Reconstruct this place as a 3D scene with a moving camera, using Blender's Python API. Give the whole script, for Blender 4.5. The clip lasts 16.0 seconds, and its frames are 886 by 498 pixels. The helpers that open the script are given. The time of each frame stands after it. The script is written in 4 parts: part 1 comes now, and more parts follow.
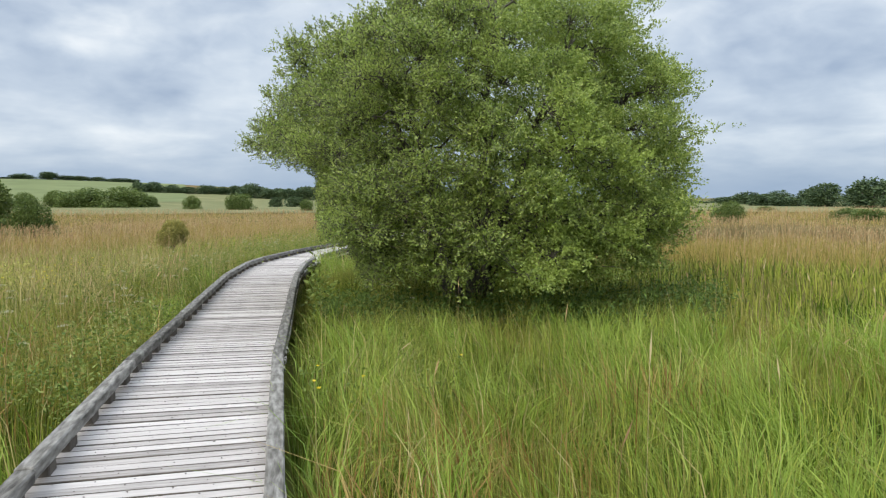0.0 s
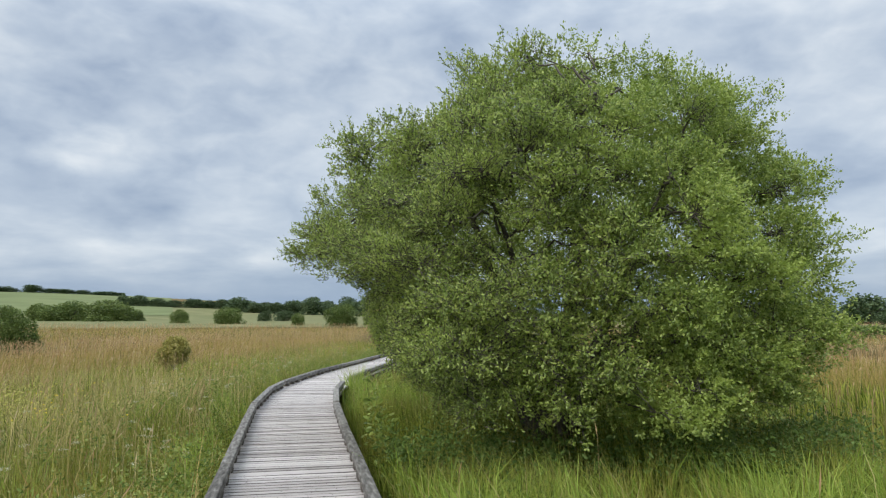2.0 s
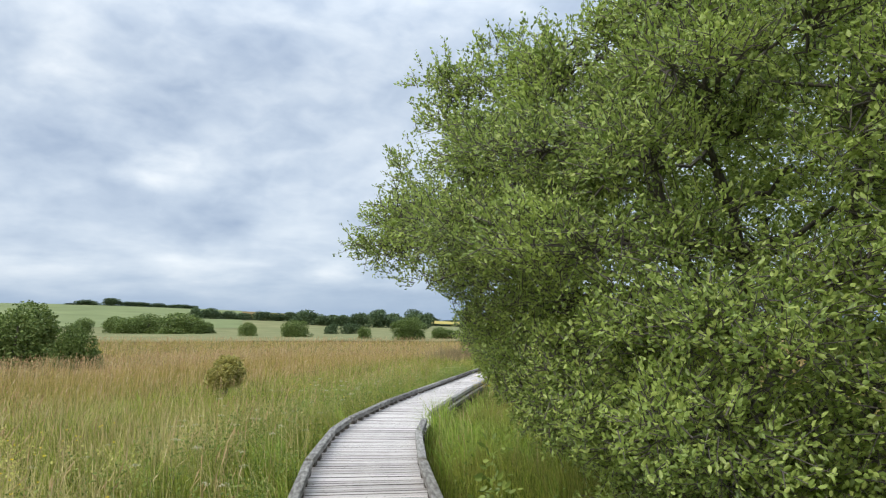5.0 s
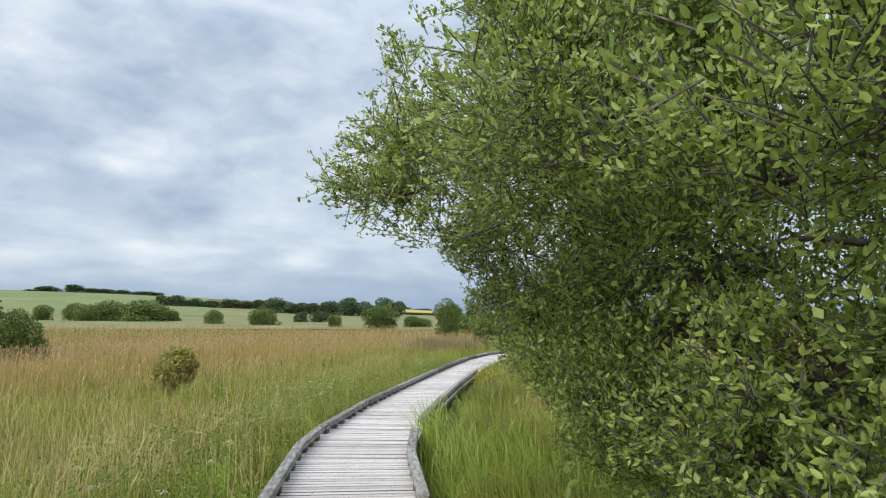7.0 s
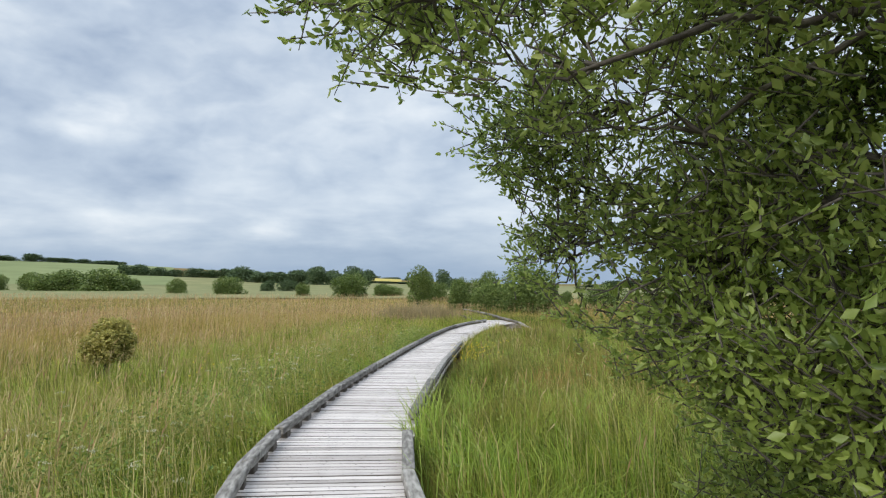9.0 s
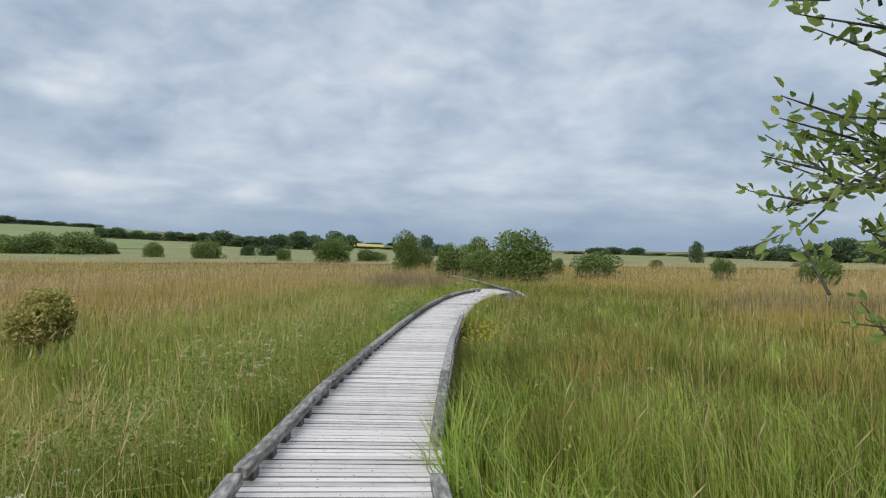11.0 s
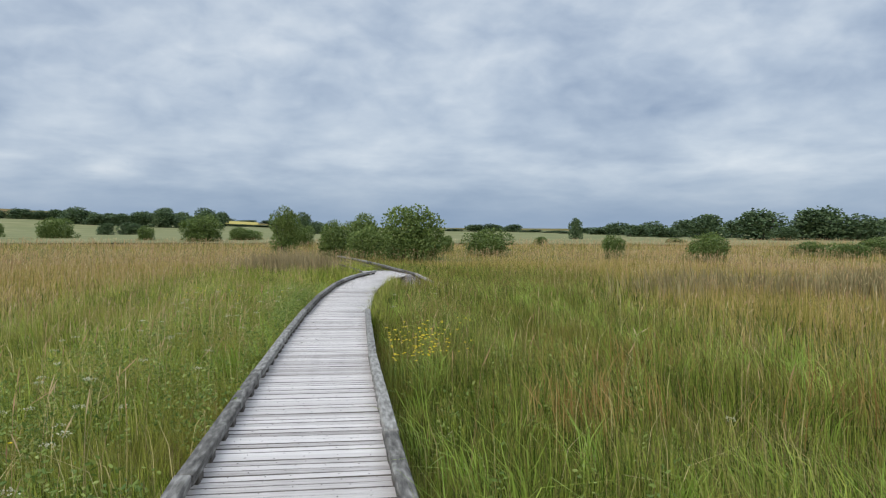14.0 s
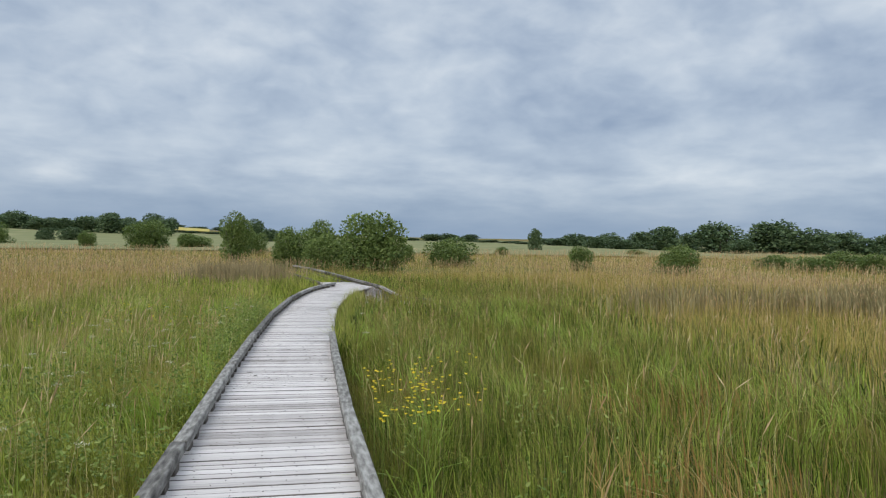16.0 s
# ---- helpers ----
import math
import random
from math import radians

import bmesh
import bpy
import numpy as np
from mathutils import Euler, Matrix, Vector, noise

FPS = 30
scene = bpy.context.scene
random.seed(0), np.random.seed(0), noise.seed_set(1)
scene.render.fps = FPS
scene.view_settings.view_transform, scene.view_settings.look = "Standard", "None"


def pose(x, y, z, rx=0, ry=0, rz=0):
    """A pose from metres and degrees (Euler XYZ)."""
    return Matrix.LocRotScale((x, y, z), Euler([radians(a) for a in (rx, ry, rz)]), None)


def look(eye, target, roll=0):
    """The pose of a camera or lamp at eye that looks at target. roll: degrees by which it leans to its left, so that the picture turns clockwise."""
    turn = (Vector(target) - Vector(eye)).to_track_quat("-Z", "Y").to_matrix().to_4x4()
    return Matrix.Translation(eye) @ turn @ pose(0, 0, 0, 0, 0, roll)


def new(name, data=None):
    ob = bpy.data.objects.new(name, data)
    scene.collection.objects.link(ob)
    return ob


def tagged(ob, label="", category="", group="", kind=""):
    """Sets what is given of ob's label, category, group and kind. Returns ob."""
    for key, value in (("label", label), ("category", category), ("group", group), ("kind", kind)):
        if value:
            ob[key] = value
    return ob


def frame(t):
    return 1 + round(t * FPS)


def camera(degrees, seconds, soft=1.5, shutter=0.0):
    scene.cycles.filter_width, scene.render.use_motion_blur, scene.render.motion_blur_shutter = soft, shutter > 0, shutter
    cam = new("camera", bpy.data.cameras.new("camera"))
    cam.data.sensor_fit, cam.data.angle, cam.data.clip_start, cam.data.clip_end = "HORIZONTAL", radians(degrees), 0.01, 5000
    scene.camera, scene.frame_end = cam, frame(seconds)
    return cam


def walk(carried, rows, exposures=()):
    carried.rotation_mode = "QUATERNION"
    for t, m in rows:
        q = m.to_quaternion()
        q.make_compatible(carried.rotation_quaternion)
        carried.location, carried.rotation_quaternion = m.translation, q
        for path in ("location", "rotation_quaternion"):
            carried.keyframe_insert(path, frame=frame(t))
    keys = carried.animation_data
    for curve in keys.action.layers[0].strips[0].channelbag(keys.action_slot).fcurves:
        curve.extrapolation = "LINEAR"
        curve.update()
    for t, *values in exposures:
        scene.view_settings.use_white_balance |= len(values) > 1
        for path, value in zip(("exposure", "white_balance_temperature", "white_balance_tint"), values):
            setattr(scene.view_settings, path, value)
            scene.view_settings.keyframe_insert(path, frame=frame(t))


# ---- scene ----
cam = camera(63.8, 16.0, soft=1.2)
EYE = 1.5
ROWS = [
    (0.0, 0.000, 0.000, 0.000, 0.0, -4.0, 0.2),
    (0.5, -0.361, 0.361, 0.038, 2.4, 0.1, -1.3),
    (1.0, -0.741, 0.779, 0.038, 1.4, 3.2, -1.4),
    (1.5, -1.007, 1.254, 0.019, -0.1, 4.7, -0.6),
    (2.0, -1.254, 1.691, 0.038, -1.1, 5.2, 0.0),
    (2.5, -1.387, 2.223, 0.057, -1.1, 5.2, 0.3),
    (3.0, -1.558, 2.793, 0.057, -0.3, 5.3, 0.0),
    (3.5, -1.634, 3.344, 0.076, 1.0, 5.7, -0.4),
    (4.0, -1.729, 3.876, 0.095, 2.7, 6.0, -0.3),
    (4.5, -1.824, 4.465, 0.133, 4.2, 6.2, 0.0),
    (7.0, -2.432, 7.448, 0.095, 1.7, 5.3, -0.3),
    (7.5, -2.565, 8.075, 0.076, 0.9, 4.6, -0.2),
    (8.0, -2.641, 8.664, 0.057, 0.5, 4.1, -0.1),
    (8.5, -2.736, 9.348, 0.038, 0.0, 3.5, -0.1),
    (9.0, -2.831, 10.013, 0.019, -0.8, 2.8, -0.1),
    (9.5, -2.907, 10.640, 0.019, -1.4, 2.0, -0.3),
    (12.0, -3.401, 13.604, 0.019, -3.9, -0.4, -0.6),
    (12.5, -3.458, 14.174, 0.019, -5.6, -0.3, -0.7),
    (13.0, -3.553, 14.763, 0.038, -7.9, -0.4, -0.7),
    (13.5, -3.572, 15.352, 0.019, -10.2, -1.0, -0.5),
    (14.0, -3.553, 15.941, 0.019, -12.1, -1.7, -0.3),
    (14.5, -3.553, 16.549, 0.000, -13.7, -2.1, -0.2),
    (15.0, -3.515, 17.138, 0.000, -14.7, -1.9, -0.5),
    (15.5, -3.496, 17.765, 0.000, -15.7, -1.4, -0.8),
    (16.0, -3.477, 18.335, -0.019, -15.7, -0.9, -1.0),
]
walk(cam, [(t, pose(0, 0, EYE) @ pose(x, y, z, 90 + p, r, a)) for t, x, y, z, a, p, r in ROWS],
     exposures=[(0.0, 0.2, 6700, 8), (1.5, 0.0, 6600, 8), (2.5, 0.06, 6600, 8), (4.5, 0.26, 6600, 8), (7.0, 0.2, 6650, 8),
                (9.5, 0.12, 6600, 8), (12.0, -0.2, 6500, 8), (13.0, -0.24, 6450, 8), (14.0, -0.1, 6450, 8), (16.0, -0.14, 6450, 8)])

# ---- world and light ----
SUN_AZ, SUN_EL = radians(212), radians(38)


def nodes_of(owner):
    owner.use_nodes = True
    nt = owner.node_tree
    nt.nodes.clear()
    return nt, nt.nodes, nt.links


# banks of cloud: bearing and height in degrees, half width, half height, how much brighter (+) or darker (-)
CLOUDS = [(-26.5, 11.3, 2.7, 1.1, 0.34), (-25.5, 16.0, 5.0, 2.2, -0.2), (-33.0, 18.0, 3.0, 1.1, 0.2), (-13.0, 4.1, 2.2, 0.7, 0.26), (-17.0, 3.9, 2.0, 0.7, -0.12),
          (1.0, 1.6, 9.0, 1.7, -0.17), (27.0, 10.0, 13.0, 1.8, -0.11), (14.0, 13.5, 12.0, 3.0, 0.08), (29.0, 15.5, 9.0, 2.0, 0.06), (-27.0, 4.0, 12.0, 1.6, 0.08),
          (-8.0, 16.0, 9.0, 4.0, 0.07), (20.0, 5.6, 12.0, 1.4, -0.07), (36.0, 18.0, 6.0, 2.0, -0.12), (8.0, 9.0, 8.0, 1.2, -0.06), (-24.0, 13.0, 17.0, 6.5, -0.09)]


def make_world():
    w = bpy.data.worlds.new("overcast_sky")
    scene.world = w
    nt, N, L = nodes_of(w)

    def feed(socket, v):
        if isinstance(v, (int, float)):
            socket.default_value = v
        else:
            L.new(v, socket)

    def math_node(op, p, q=0.0):
        m = N.new("ShaderNodeMath")
        m.operation = op
        feed(m.inputs[0], p)
        feed(m.inputs[1], q)
        return m.outputs[0]

    def ranged(v, a, b, c, d, smooth=False):
        m = N.new("ShaderNodeMapRange")
        if smooth:
            m.interpolation_type = "SMOOTHSTEP"
        for i, k in enumerate((a, b, c, d)):
            m.inputs[i + 1].default_value = k
        L.new(v, m.inputs[0])
        return m.outputs[0]

    out = N.new("ShaderNodeOutputWorld")
    sky = N.new("ShaderNodeTexSky")
    sky.sky_type, sky.sun_disc = "NISHITA", False
    sky.sun_elevation, sky.sun_rotation = SUN_EL, SUN_AZ
    b1 = N.new("ShaderNodeBackground")
    b1.inputs[1].default_value = 0.10
    L.new(sky.outputs[0], b1.inputs[0])
    tc = N.new("ShaderNodeTexCoord")
    sep = N.new("ShaderNodeSeparateXYZ")
    L.new(tc.outputs["Generated"], sep.inputs[0])
    x, y, z = sep.outputs

    def cloud(stretch, scale, detail, rough, off, distort=0.15):
        m = N.new("ShaderNodeVectorMath")
        m.operation = "MULTIPLY_ADD"
        m.inputs[1].default_value = (1, 1, stretch)
        m.inputs[2].default_value = off
        L.new(tc.outputs["Generated"], m.inputs[0])
        n = N.new("ShaderNodeTexNoise")
        n.inputs["Scale"].default_value = scale
        n.inputs["Detail"].default_value = detail
        n.inputs["Roughness"].default_value = rough
        n.inputs["Distortion"].default_value = distort
        L.new(m.outputs[0], n.inputs["Vector"])
        return n.outputs["Fac"]

    heaps, tufts = cloud(1.7, 5.2, 4, 0.5, (3.1, 1.7, 0.4), 0.25), cloud(1.9, 17.0, 4, 0.5, (7.3, 2.2, 1.0), 0.3)
    layers = cloud(4.0, 7.5, 5, 0.52, (1.3, 8.2, 2.0))
    # near the horizon the cloud is seen edge on, in level layers
    level = ranged(z, 0.03, 0.2, 0.8, 0.0, True)
    body = math_node("ADD", math_node("MULTIPLY", heaps, 0.66), math_node("MULTIPLY", tufts, 0.34))
    mix = N.new("ShaderNodeMix")
    L.new(level, mix.inputs[0])
    L.new(body, mix.inputs[2])
    L.new(layers, mix.inputs[3])
    # single banks, with ragged edges
    fray = cloud(2.0, 9.0, 5, 0.55, (5.0, 4.0, 3.0))
    shift = math_node("MULTIPLY", math_node("SUBTRACT", fray, 0.5), 6.0)
    az = math_node("ADD", math_node("MULTIPLY", math_node("ARCTAN2", x, y), 57.2958), shift)
    el = math_node("ADD", math_node("MULTIPLY", math_node("ARCSINE", z), 57.2958), math_node("MULTIPLY", shift, 0.45))
    value = math_node("MULTIPLY_ADD", mix.outputs[0], 0.98)
    value.node.inputs[2].default_value = 0.025
    for a, e, wa, he, gain in CLOUDS:
        p = math_node("DIVIDE", math_node("SUBTRACT", az, a), wa)
        q = math_node("DIVIDE", math_node("SUBTRACT", el, e), he)
        r2 = math_node("ADD", math_node("MULTIPLY", p, p), math_node("MULTIPLY", q, q))
        value = math_node("ADD", value, math_node("MULTIPLY", math_node("EXPONENT", math_node("MULTIPLY", r2, -1.0)), gain * 0.6))
    ramp = N.new("ShaderNodeValToRGB")
    e = ramp.color_ramp.elements
    e[0].position, e[0].color = 0.30, (0.325, 0.41, 0.565, 1)
    e[1].position, e[1].color = 0.74, (0.84, 0.885, 0.95, 1)
    e.new(0.47).color = (0.495, 0.58, 0.715, 1)
    e.new(0.58).color = (0.625, 0.70, 0.81, 1)
    L.new(value, ramp.inputs[0])
    # the far cloud base, bluer towards the horizon
    hm = N.new("ShaderNodeMix")
    hm.data_type = "RGBA"
    L.new(ranged(z, 0.015, 0.085, 0.8, 0.0), hm.inputs[0])
    L.new(ramp.outputs[0], hm.inputs[6])
    hm.inputs[7].default_value = (0.26, 0.37, 0.55, 1)
    b2 = N.new("ShaderNodeBackground")
    # an overcast dome grows brighter towards the zenith
    L.new(ranged(z, 0.3, 0.95, 1.0, 2.35, True), b2.inputs[1])
    L.new(hm.outputs[2], b2.inputs[0])
    ms = N.new("ShaderNodeMixShader")
    ms.inputs[0].default_value = 0.92
    L.new(b1.outputs[0], ms.inputs[1])
    L.new(b2.outputs[0], ms.inputs[2])
    L.new(ms.outputs[0], out.inputs[0])


make_world()
sun_data = bpy.data.lights.new("sun", "SUN")
sun_data.energy, sun_data.angle, sun_data.color = 2.6, radians(40), (1.0, 0.95, 0.88)
sun = new("sun", sun_data)
sd = Vector((math.sin(SUN_AZ) * math.cos(SUN_EL), math.cos(SUN_AZ) * math.cos(SUN_EL), math.sin(SUN_EL)))
sun.matrix_world = look(sd * 60, (0, 0, 0))


# ---- materials ----
def material(name, stops, scale=4.0, detail=5.0, rough=0.8, bump=0.0, bump_scale=60.0, island=0.0, obrand=0.0,
             translucent=0.0, tip=None, tip_from=0.5, tip_to=1.0, stretch=(1, 1, 1), patch=None, patch_scale=0.2, spec=0.3,
             patch_lo=0.45, patch_hi=0.62, patch_max=1.0):
    """Colours stops=[(position, rgb)...] driven by noise, random per island and per object; tip: colour towards the end of a
    blade (second UV coordinate); patch: a second colour in broad patches."""
    mat = bpy.data.materials.new(name)
    nt, N, L = nodes_of(mat)
    out = N.new("ShaderNodeOutputMaterial")
    geo = N.new("ShaderNodeNewGeometry")
    mp = N.new("ShaderNodeMapping")
    mp.inputs["Scale"].default_value = stretch
    tc = N.new("ShaderNodeTexCoord")
    L.new(tc.outputs["Object"] if obrand else geo.outputs["Position"], mp.inputs[0])
    n = N.new("ShaderNodeTexNoise")
    n.inputs["Scale"].default_value, n.inputs["Detail"].default_value = scale, detail
    L.new(mp.outputs[0], n.inputs["Vector"])
    fac = n.outputs["Fac"]

    def blend(a, b, amount):
        m = N.new("ShaderNodeMix")
        m.inputs[0].default_value = amount
        L.new(a, m.inputs[2])
        L.new(b, m.inputs[3])
        return m.outputs[0]

    if island:
        fac = blend(fac, geo.outputs["Random Per Island"], island)
    if obrand:
        oi = N.new("ShaderNodeObjectInfo")
        fac = blend(fac, oi.outputs["Random"], obrand)
    ramp = N.new("ShaderNodeValToRGB")
    e = ramp.color_ramp.elements
    e[0].position, e[0].color = stops[0][0], (*stops[0][1], 1)
    e[1].position, e[1].color = stops[-1][0], (*stops[-1][1], 1)
    for p, c in stops[1:-1]:
        e.new(p).color = (*c, 1)
    L.new(fac, ramp.inputs[0])
    col = ramp.outputs[0]

    def mix_colour(f, a, b):
        m = N.new("ShaderNodeMix")
        m.data_type = "RGBA"
        L.new(f, m.inputs[0])
        L.new(a, m.inputs[6])
        if isinstance(b, tuple):
            m.inputs[7].default_value = (*b, 1)
        else:
            L.new(b, m.inputs[7])
        return m.outputs[2]

    def ranged(v, a, b, c=0.0, d=1.0):
        m = N.new("ShaderNodeMapRange")
        for i, x in enumerate((a, b, c, d)):
            m.inputs[i + 1].default_value = x
        L.new(v, m.inputs[0])
        return m.outputs[0]

    if patch:
        n2 = N.new("ShaderNodeTexNoise")
        n2.inputs["Scale"].default_value, n2.inputs["Detail"].default_value = patch_scale, 4
        L.new(geo.outputs["Position"], n2.inputs["Vector"])
        col = mix_colour(ranged(n2.outputs["Fac"], patch_lo, patch_hi, 0.0, patch_max), col, patch)
    if tip:
        uv = N.new("ShaderNodeUVMap")
        sx = N.new("ShaderNodeSeparateXYZ")
        L.new(uv.outputs[0], sx.inputs[0])
        f = ranged(sx.outputs[1], tip_from, tip_to)
        mm = N.new("ShaderNodeMath")
        mm.operation = "MULTIPLY"
        L.new(f, mm.inputs[0])
        L.new(sx.outputs[0], mm.inputs[1])
        col = mix_colour(mm.outputs[0], col, tip)
    p = N.new("ShaderNodeBsdfPrincipled")
    p.inputs["Roughness"].default_value = rough
    p.inputs["Specular IOR Level"].default_value = spec
    L.new(col, p.inputs["Base Color"])
    if bump:
        nb = N.new("ShaderNodeTexNoise")
        nb.inputs["Scale"].default_value, nb.inputs["Detail"].default_value = bump_scale, 6
        L.new(mp.outputs[0], nb.inputs["Vector"])
        bp = N.new("ShaderNodeBump")
        bp.inputs["Strength"].default_value, bp.inputs["Distance"].default_value = bump, 0.01
        L.new(nb.outputs["Fac"], bp.inputs["Height"])
        L.new(bp.outputs[0], p.inputs["Normal"])
    sh = p.outputs[0]
    if translucent:
        tr = N.new("ShaderNodeBsdfTranslucent")
        L.new(col, tr.inputs[0])
        ms = N.new("ShaderNodeMixShader")
        ms.inputs[0].default_value = translucent
        L.new(sh, ms.inputs[1])
        L.new(tr.outputs[0], ms.inputs[2])
        sh = ms.outputs[0]
    L.new(sh, out.inputs[0])
    return mat


M_GRASS = material("meadow_grass", [(0.25, (0.035, 0.075, 0.006)), (0.5, (0.14, 0.215, 0.018)), (0.8, (0.44, 0.48, 0.09))], scale=2.6, detail=3,
                   island=0.62, rough=0.6, spec=0.15, translucent=0.22, tip=(0.40, 0.31, 0.13), tip_from=0.55, tip_to=1.0,
                   patch=(0.31, 0.29, 0.068), patch_scale=0.35, patch_lo=0.47, patch_hi=0.64, patch_max=0.62)
M_MARSH = material("open_marsh_grass", [(0.25, (0.09, 0.11, 0.016)), (0.5, (0.265, 0.245, 0.052)), (0.8, (0.54, 0.44, 0.15))], scale=0.5, detail=4,
                   island=0.55, rough=0.65, spec=0.1, translucent=0.28, tip=(0.51, 0.315, 0.14), tip_from=0.25, tip_to=0.95,
                   patch=(0.20, 0.215, 0.045), patch_scale=0.12, patch_lo=0.5, patch_hi=0.62, patch_max=0.6)
M_RUSHY = material("rushy_grass", [(0.25, (0.022, 0.045, 0.006)), (0.5, (0.09, 0.148, 0.014)), (0.8, (0.33, 0.39, 0.07))], scale=2.6, detail=3,
                   island=0.65, rough=0.6, spec=0.15, translucent=0.2, tip=(0.32, 0.22, 0.09), tip_from=0.5, tip_to=0.95,
                   patch=(0.20, 0.17, 0.035), patch_scale=0.5, patch_lo=0.5, patch_hi=0.62, patch_max=0.45)
M_SEED = material("seed_heads", [(0.2, (0.32, 0.19, 0.10)), (0.5, (0.45, 0.305, 0.155)), (0.85, (0.58, 0.48, 0.28))], scale=0.3, island=0.5, rough=0.8,
                  translucent=0.3)
M_REED = material("dry_reed", [(0.2, (0.15, 0.125, 0.055)), (0.5, (0.25, 0.205, 0.095)), (0.85, (0.38, 0.33, 0.17))], scale=0.6, island=0.6, rough=0.7,
                  translucent=0.3)
M_GROUND = material("marsh_ground", [(0.3, (0.075, 0.095, 0.02)), (0.5, (0.115, 0.12, 0.032)), (0.75, (0.17, 0.145, 0.05))], scale=0.35, detail=8, rough=0.95,
                    bump=0.6, bump_scale=9, patch=(0.19, 0.13, 0.06), patch_scale=0.06, spec=0.05)
M_PALE = material("pale_reed_meadow", [(0.3, (0.145, 0.165, 0.075)), (0.5, (0.185, 0.19, 0.09)), (0.7, (0.25, 0.235, 0.12))], scale=0.12, detail=8, rough=0.95, spec=0.05, stretch=(1, 1, 1))
M_HAY = material("pale_pasture", [(0.3, (0.145, 0.175, 0.08)), (0.7, (0.205, 0.235, 0.11))], scale=0.05, detail=6, rough=0.95, spec=0.05)
M_CROP = material("yellow_crop", [(0.3, (0.36, 0.29, 0.08)), (0.7, (0.44, 0.37, 0.12))], scale=0.05, detail=6, rough=0.95, spec=0.05)
M_PLANK = material("weathered_plank", [(0.2, (0.21, 0.188, 0.172)), (0.45, (0.49, 0.45, 0.425)), (0.85, (0.69, 0.645, 0.615))], scale=3.0, detail=9, rough=0.75,
                   bump=0.6, bump_scale=14, obrand=0.4, stretch=(1.2, 14, 6))
M_KERB = material("weathered_kerb", [(0.28, (0.03, 0.027, 0.023)), (0.48, (0.14, 0.13, 0.115)), (0.70, (0.36, 0.345, 0.315))], scale=3.4, detail=9, rough=0.8,
                  bump=0.8, bump_scale=16, obrand=0.2, stretch=(1.6, 8, 8), patch=(0.44, 0.44, 0.39), patch_scale=5.0, patch_lo=0.58, patch_hi=0.7, patch_max=0.45)
M_BEARER = material("dark_timber", [(0.3, (0.07, 0.06, 0.05)), (0.7, (0.15, 0.13, 0.11))], scale=8, rough=0.85, bump=0.4)
M_NAIL = material("rusted_nail", [(0.3, (0.05, 0.04, 0.035)), (0.7, (0.10, 0.08, 0.07))], scale=40, rough=0.6)
M_LEAF = material("willow_leaf", [(0.15, (0.10, 0.155, 0.03)), (0.5, (0.262, 0.352, 0.078)), (0.85, (0.50, 0.57, 0.16))], scale=1.1, island=0.6, rough=0.42,
                  translucent=0.48, spec=0.55, patch=(0.40, 0.50, 0.11), patch_scale=1.25, patch_lo=0.48, patch_hi=0.64, patch_max=0.65)
# leaf green with a little blue distance haze mixed into the colour
M_LEAF_FAR = material("hazed_hedge_leaf", [(0.2, (0.042, 0.075, 0.033)), (0.5, (0.075, 0.118, 0.05)), (0.85, (0.135, 0.18, 0.078))], scale=0.15, island=0.55, rough=0.6,
                      translucent=0.2)
M_LEAF_MID = material("bush_leaf", [(0.2, (0.06, 0.098, 0.022)), (0.5, (0.12, 0.172, 0.04)), (0.85, (0.21, 0.26, 0.08))], scale=0.4, island=0.55, rough=0.6,
                      translucent=0.25)
M_BARK = material("willow_bark", [(0.25, (0.045, 0.038, 0.032)), (0.5, (0.10, 0.088, 0.075)), (0.8, (0.19, 0.175, 0.15))], scale=5, detail=8, rough=0.9,
                  bump=0.7, bump_scale=22, stretch=(3, 3, 0.8))
M_STRAW = material("pale_straw", [(0.2, (0.36, 0.30, 0.11)), (0.8, (0.57, 0.49, 0.23))], scale=2, island=0.6, rough=0.7, translucent=0.2)
M_FROTH = material("bedstraw_froth", [(0.2, (0.40, 0.41, 0.09)), (0.8, (0.62, 0.58, 0.18))], scale=2, island=0.6, rough=0.7, translucent=0.3)
M_NETTLE = material("nettle_leaf", [(0.2, (0.07, 0.12, 0.025)), (0.8, (0.17, 0.26, 0.06))], scale=2, island=0.6, rough=0.55, translucent=0.3)
M_RUSH = material("dying_rush", [(0.2, (0.20, 0.11, 0.03)), (0.5, (0.32, 0.20, 0.06)), (0.8, (0.46, 0.34, 0.12))], scale=2, island=0.7, rough=0.65, translucent=0.25)
M_OLIVE = material("olive_leaf", [(0.2, (0.21, 0.21, 0.055)), (0.5, (0.36, 0.33, 0.09)), (0.85, (0.50, 0.44, 0.15))], scale=3, island=0.6, rough=0.55, translucent=0.3)
M_HERB = material("meadow_herb", [(0.2, (0.09, 0.15, 0.03)), (0.6, (0.205, 0.265, 0.052)), (0.9, (0.36, 0.40, 0.13))], scale=2, island=0.6, rough=0.6, translucent=0.3)
M_SEDGE = material("sedge_leaf", [(0.2, (0.16, 0.27, 0.03)), (0.8, (0.42, 0.52, 0.10))], scale=1.2, island=0.5, rough=0.45, translucent=0.42, tip=(0.45, 0.40, 0.15), tip_from=0.6)
M_DOCK = material("seeding_dock", [(0.2, (0.17, 0.14, 0.07)), (0.8, (0.34, 0.27, 0.14))], scale=1.2, island=0.5, rough=0.8)
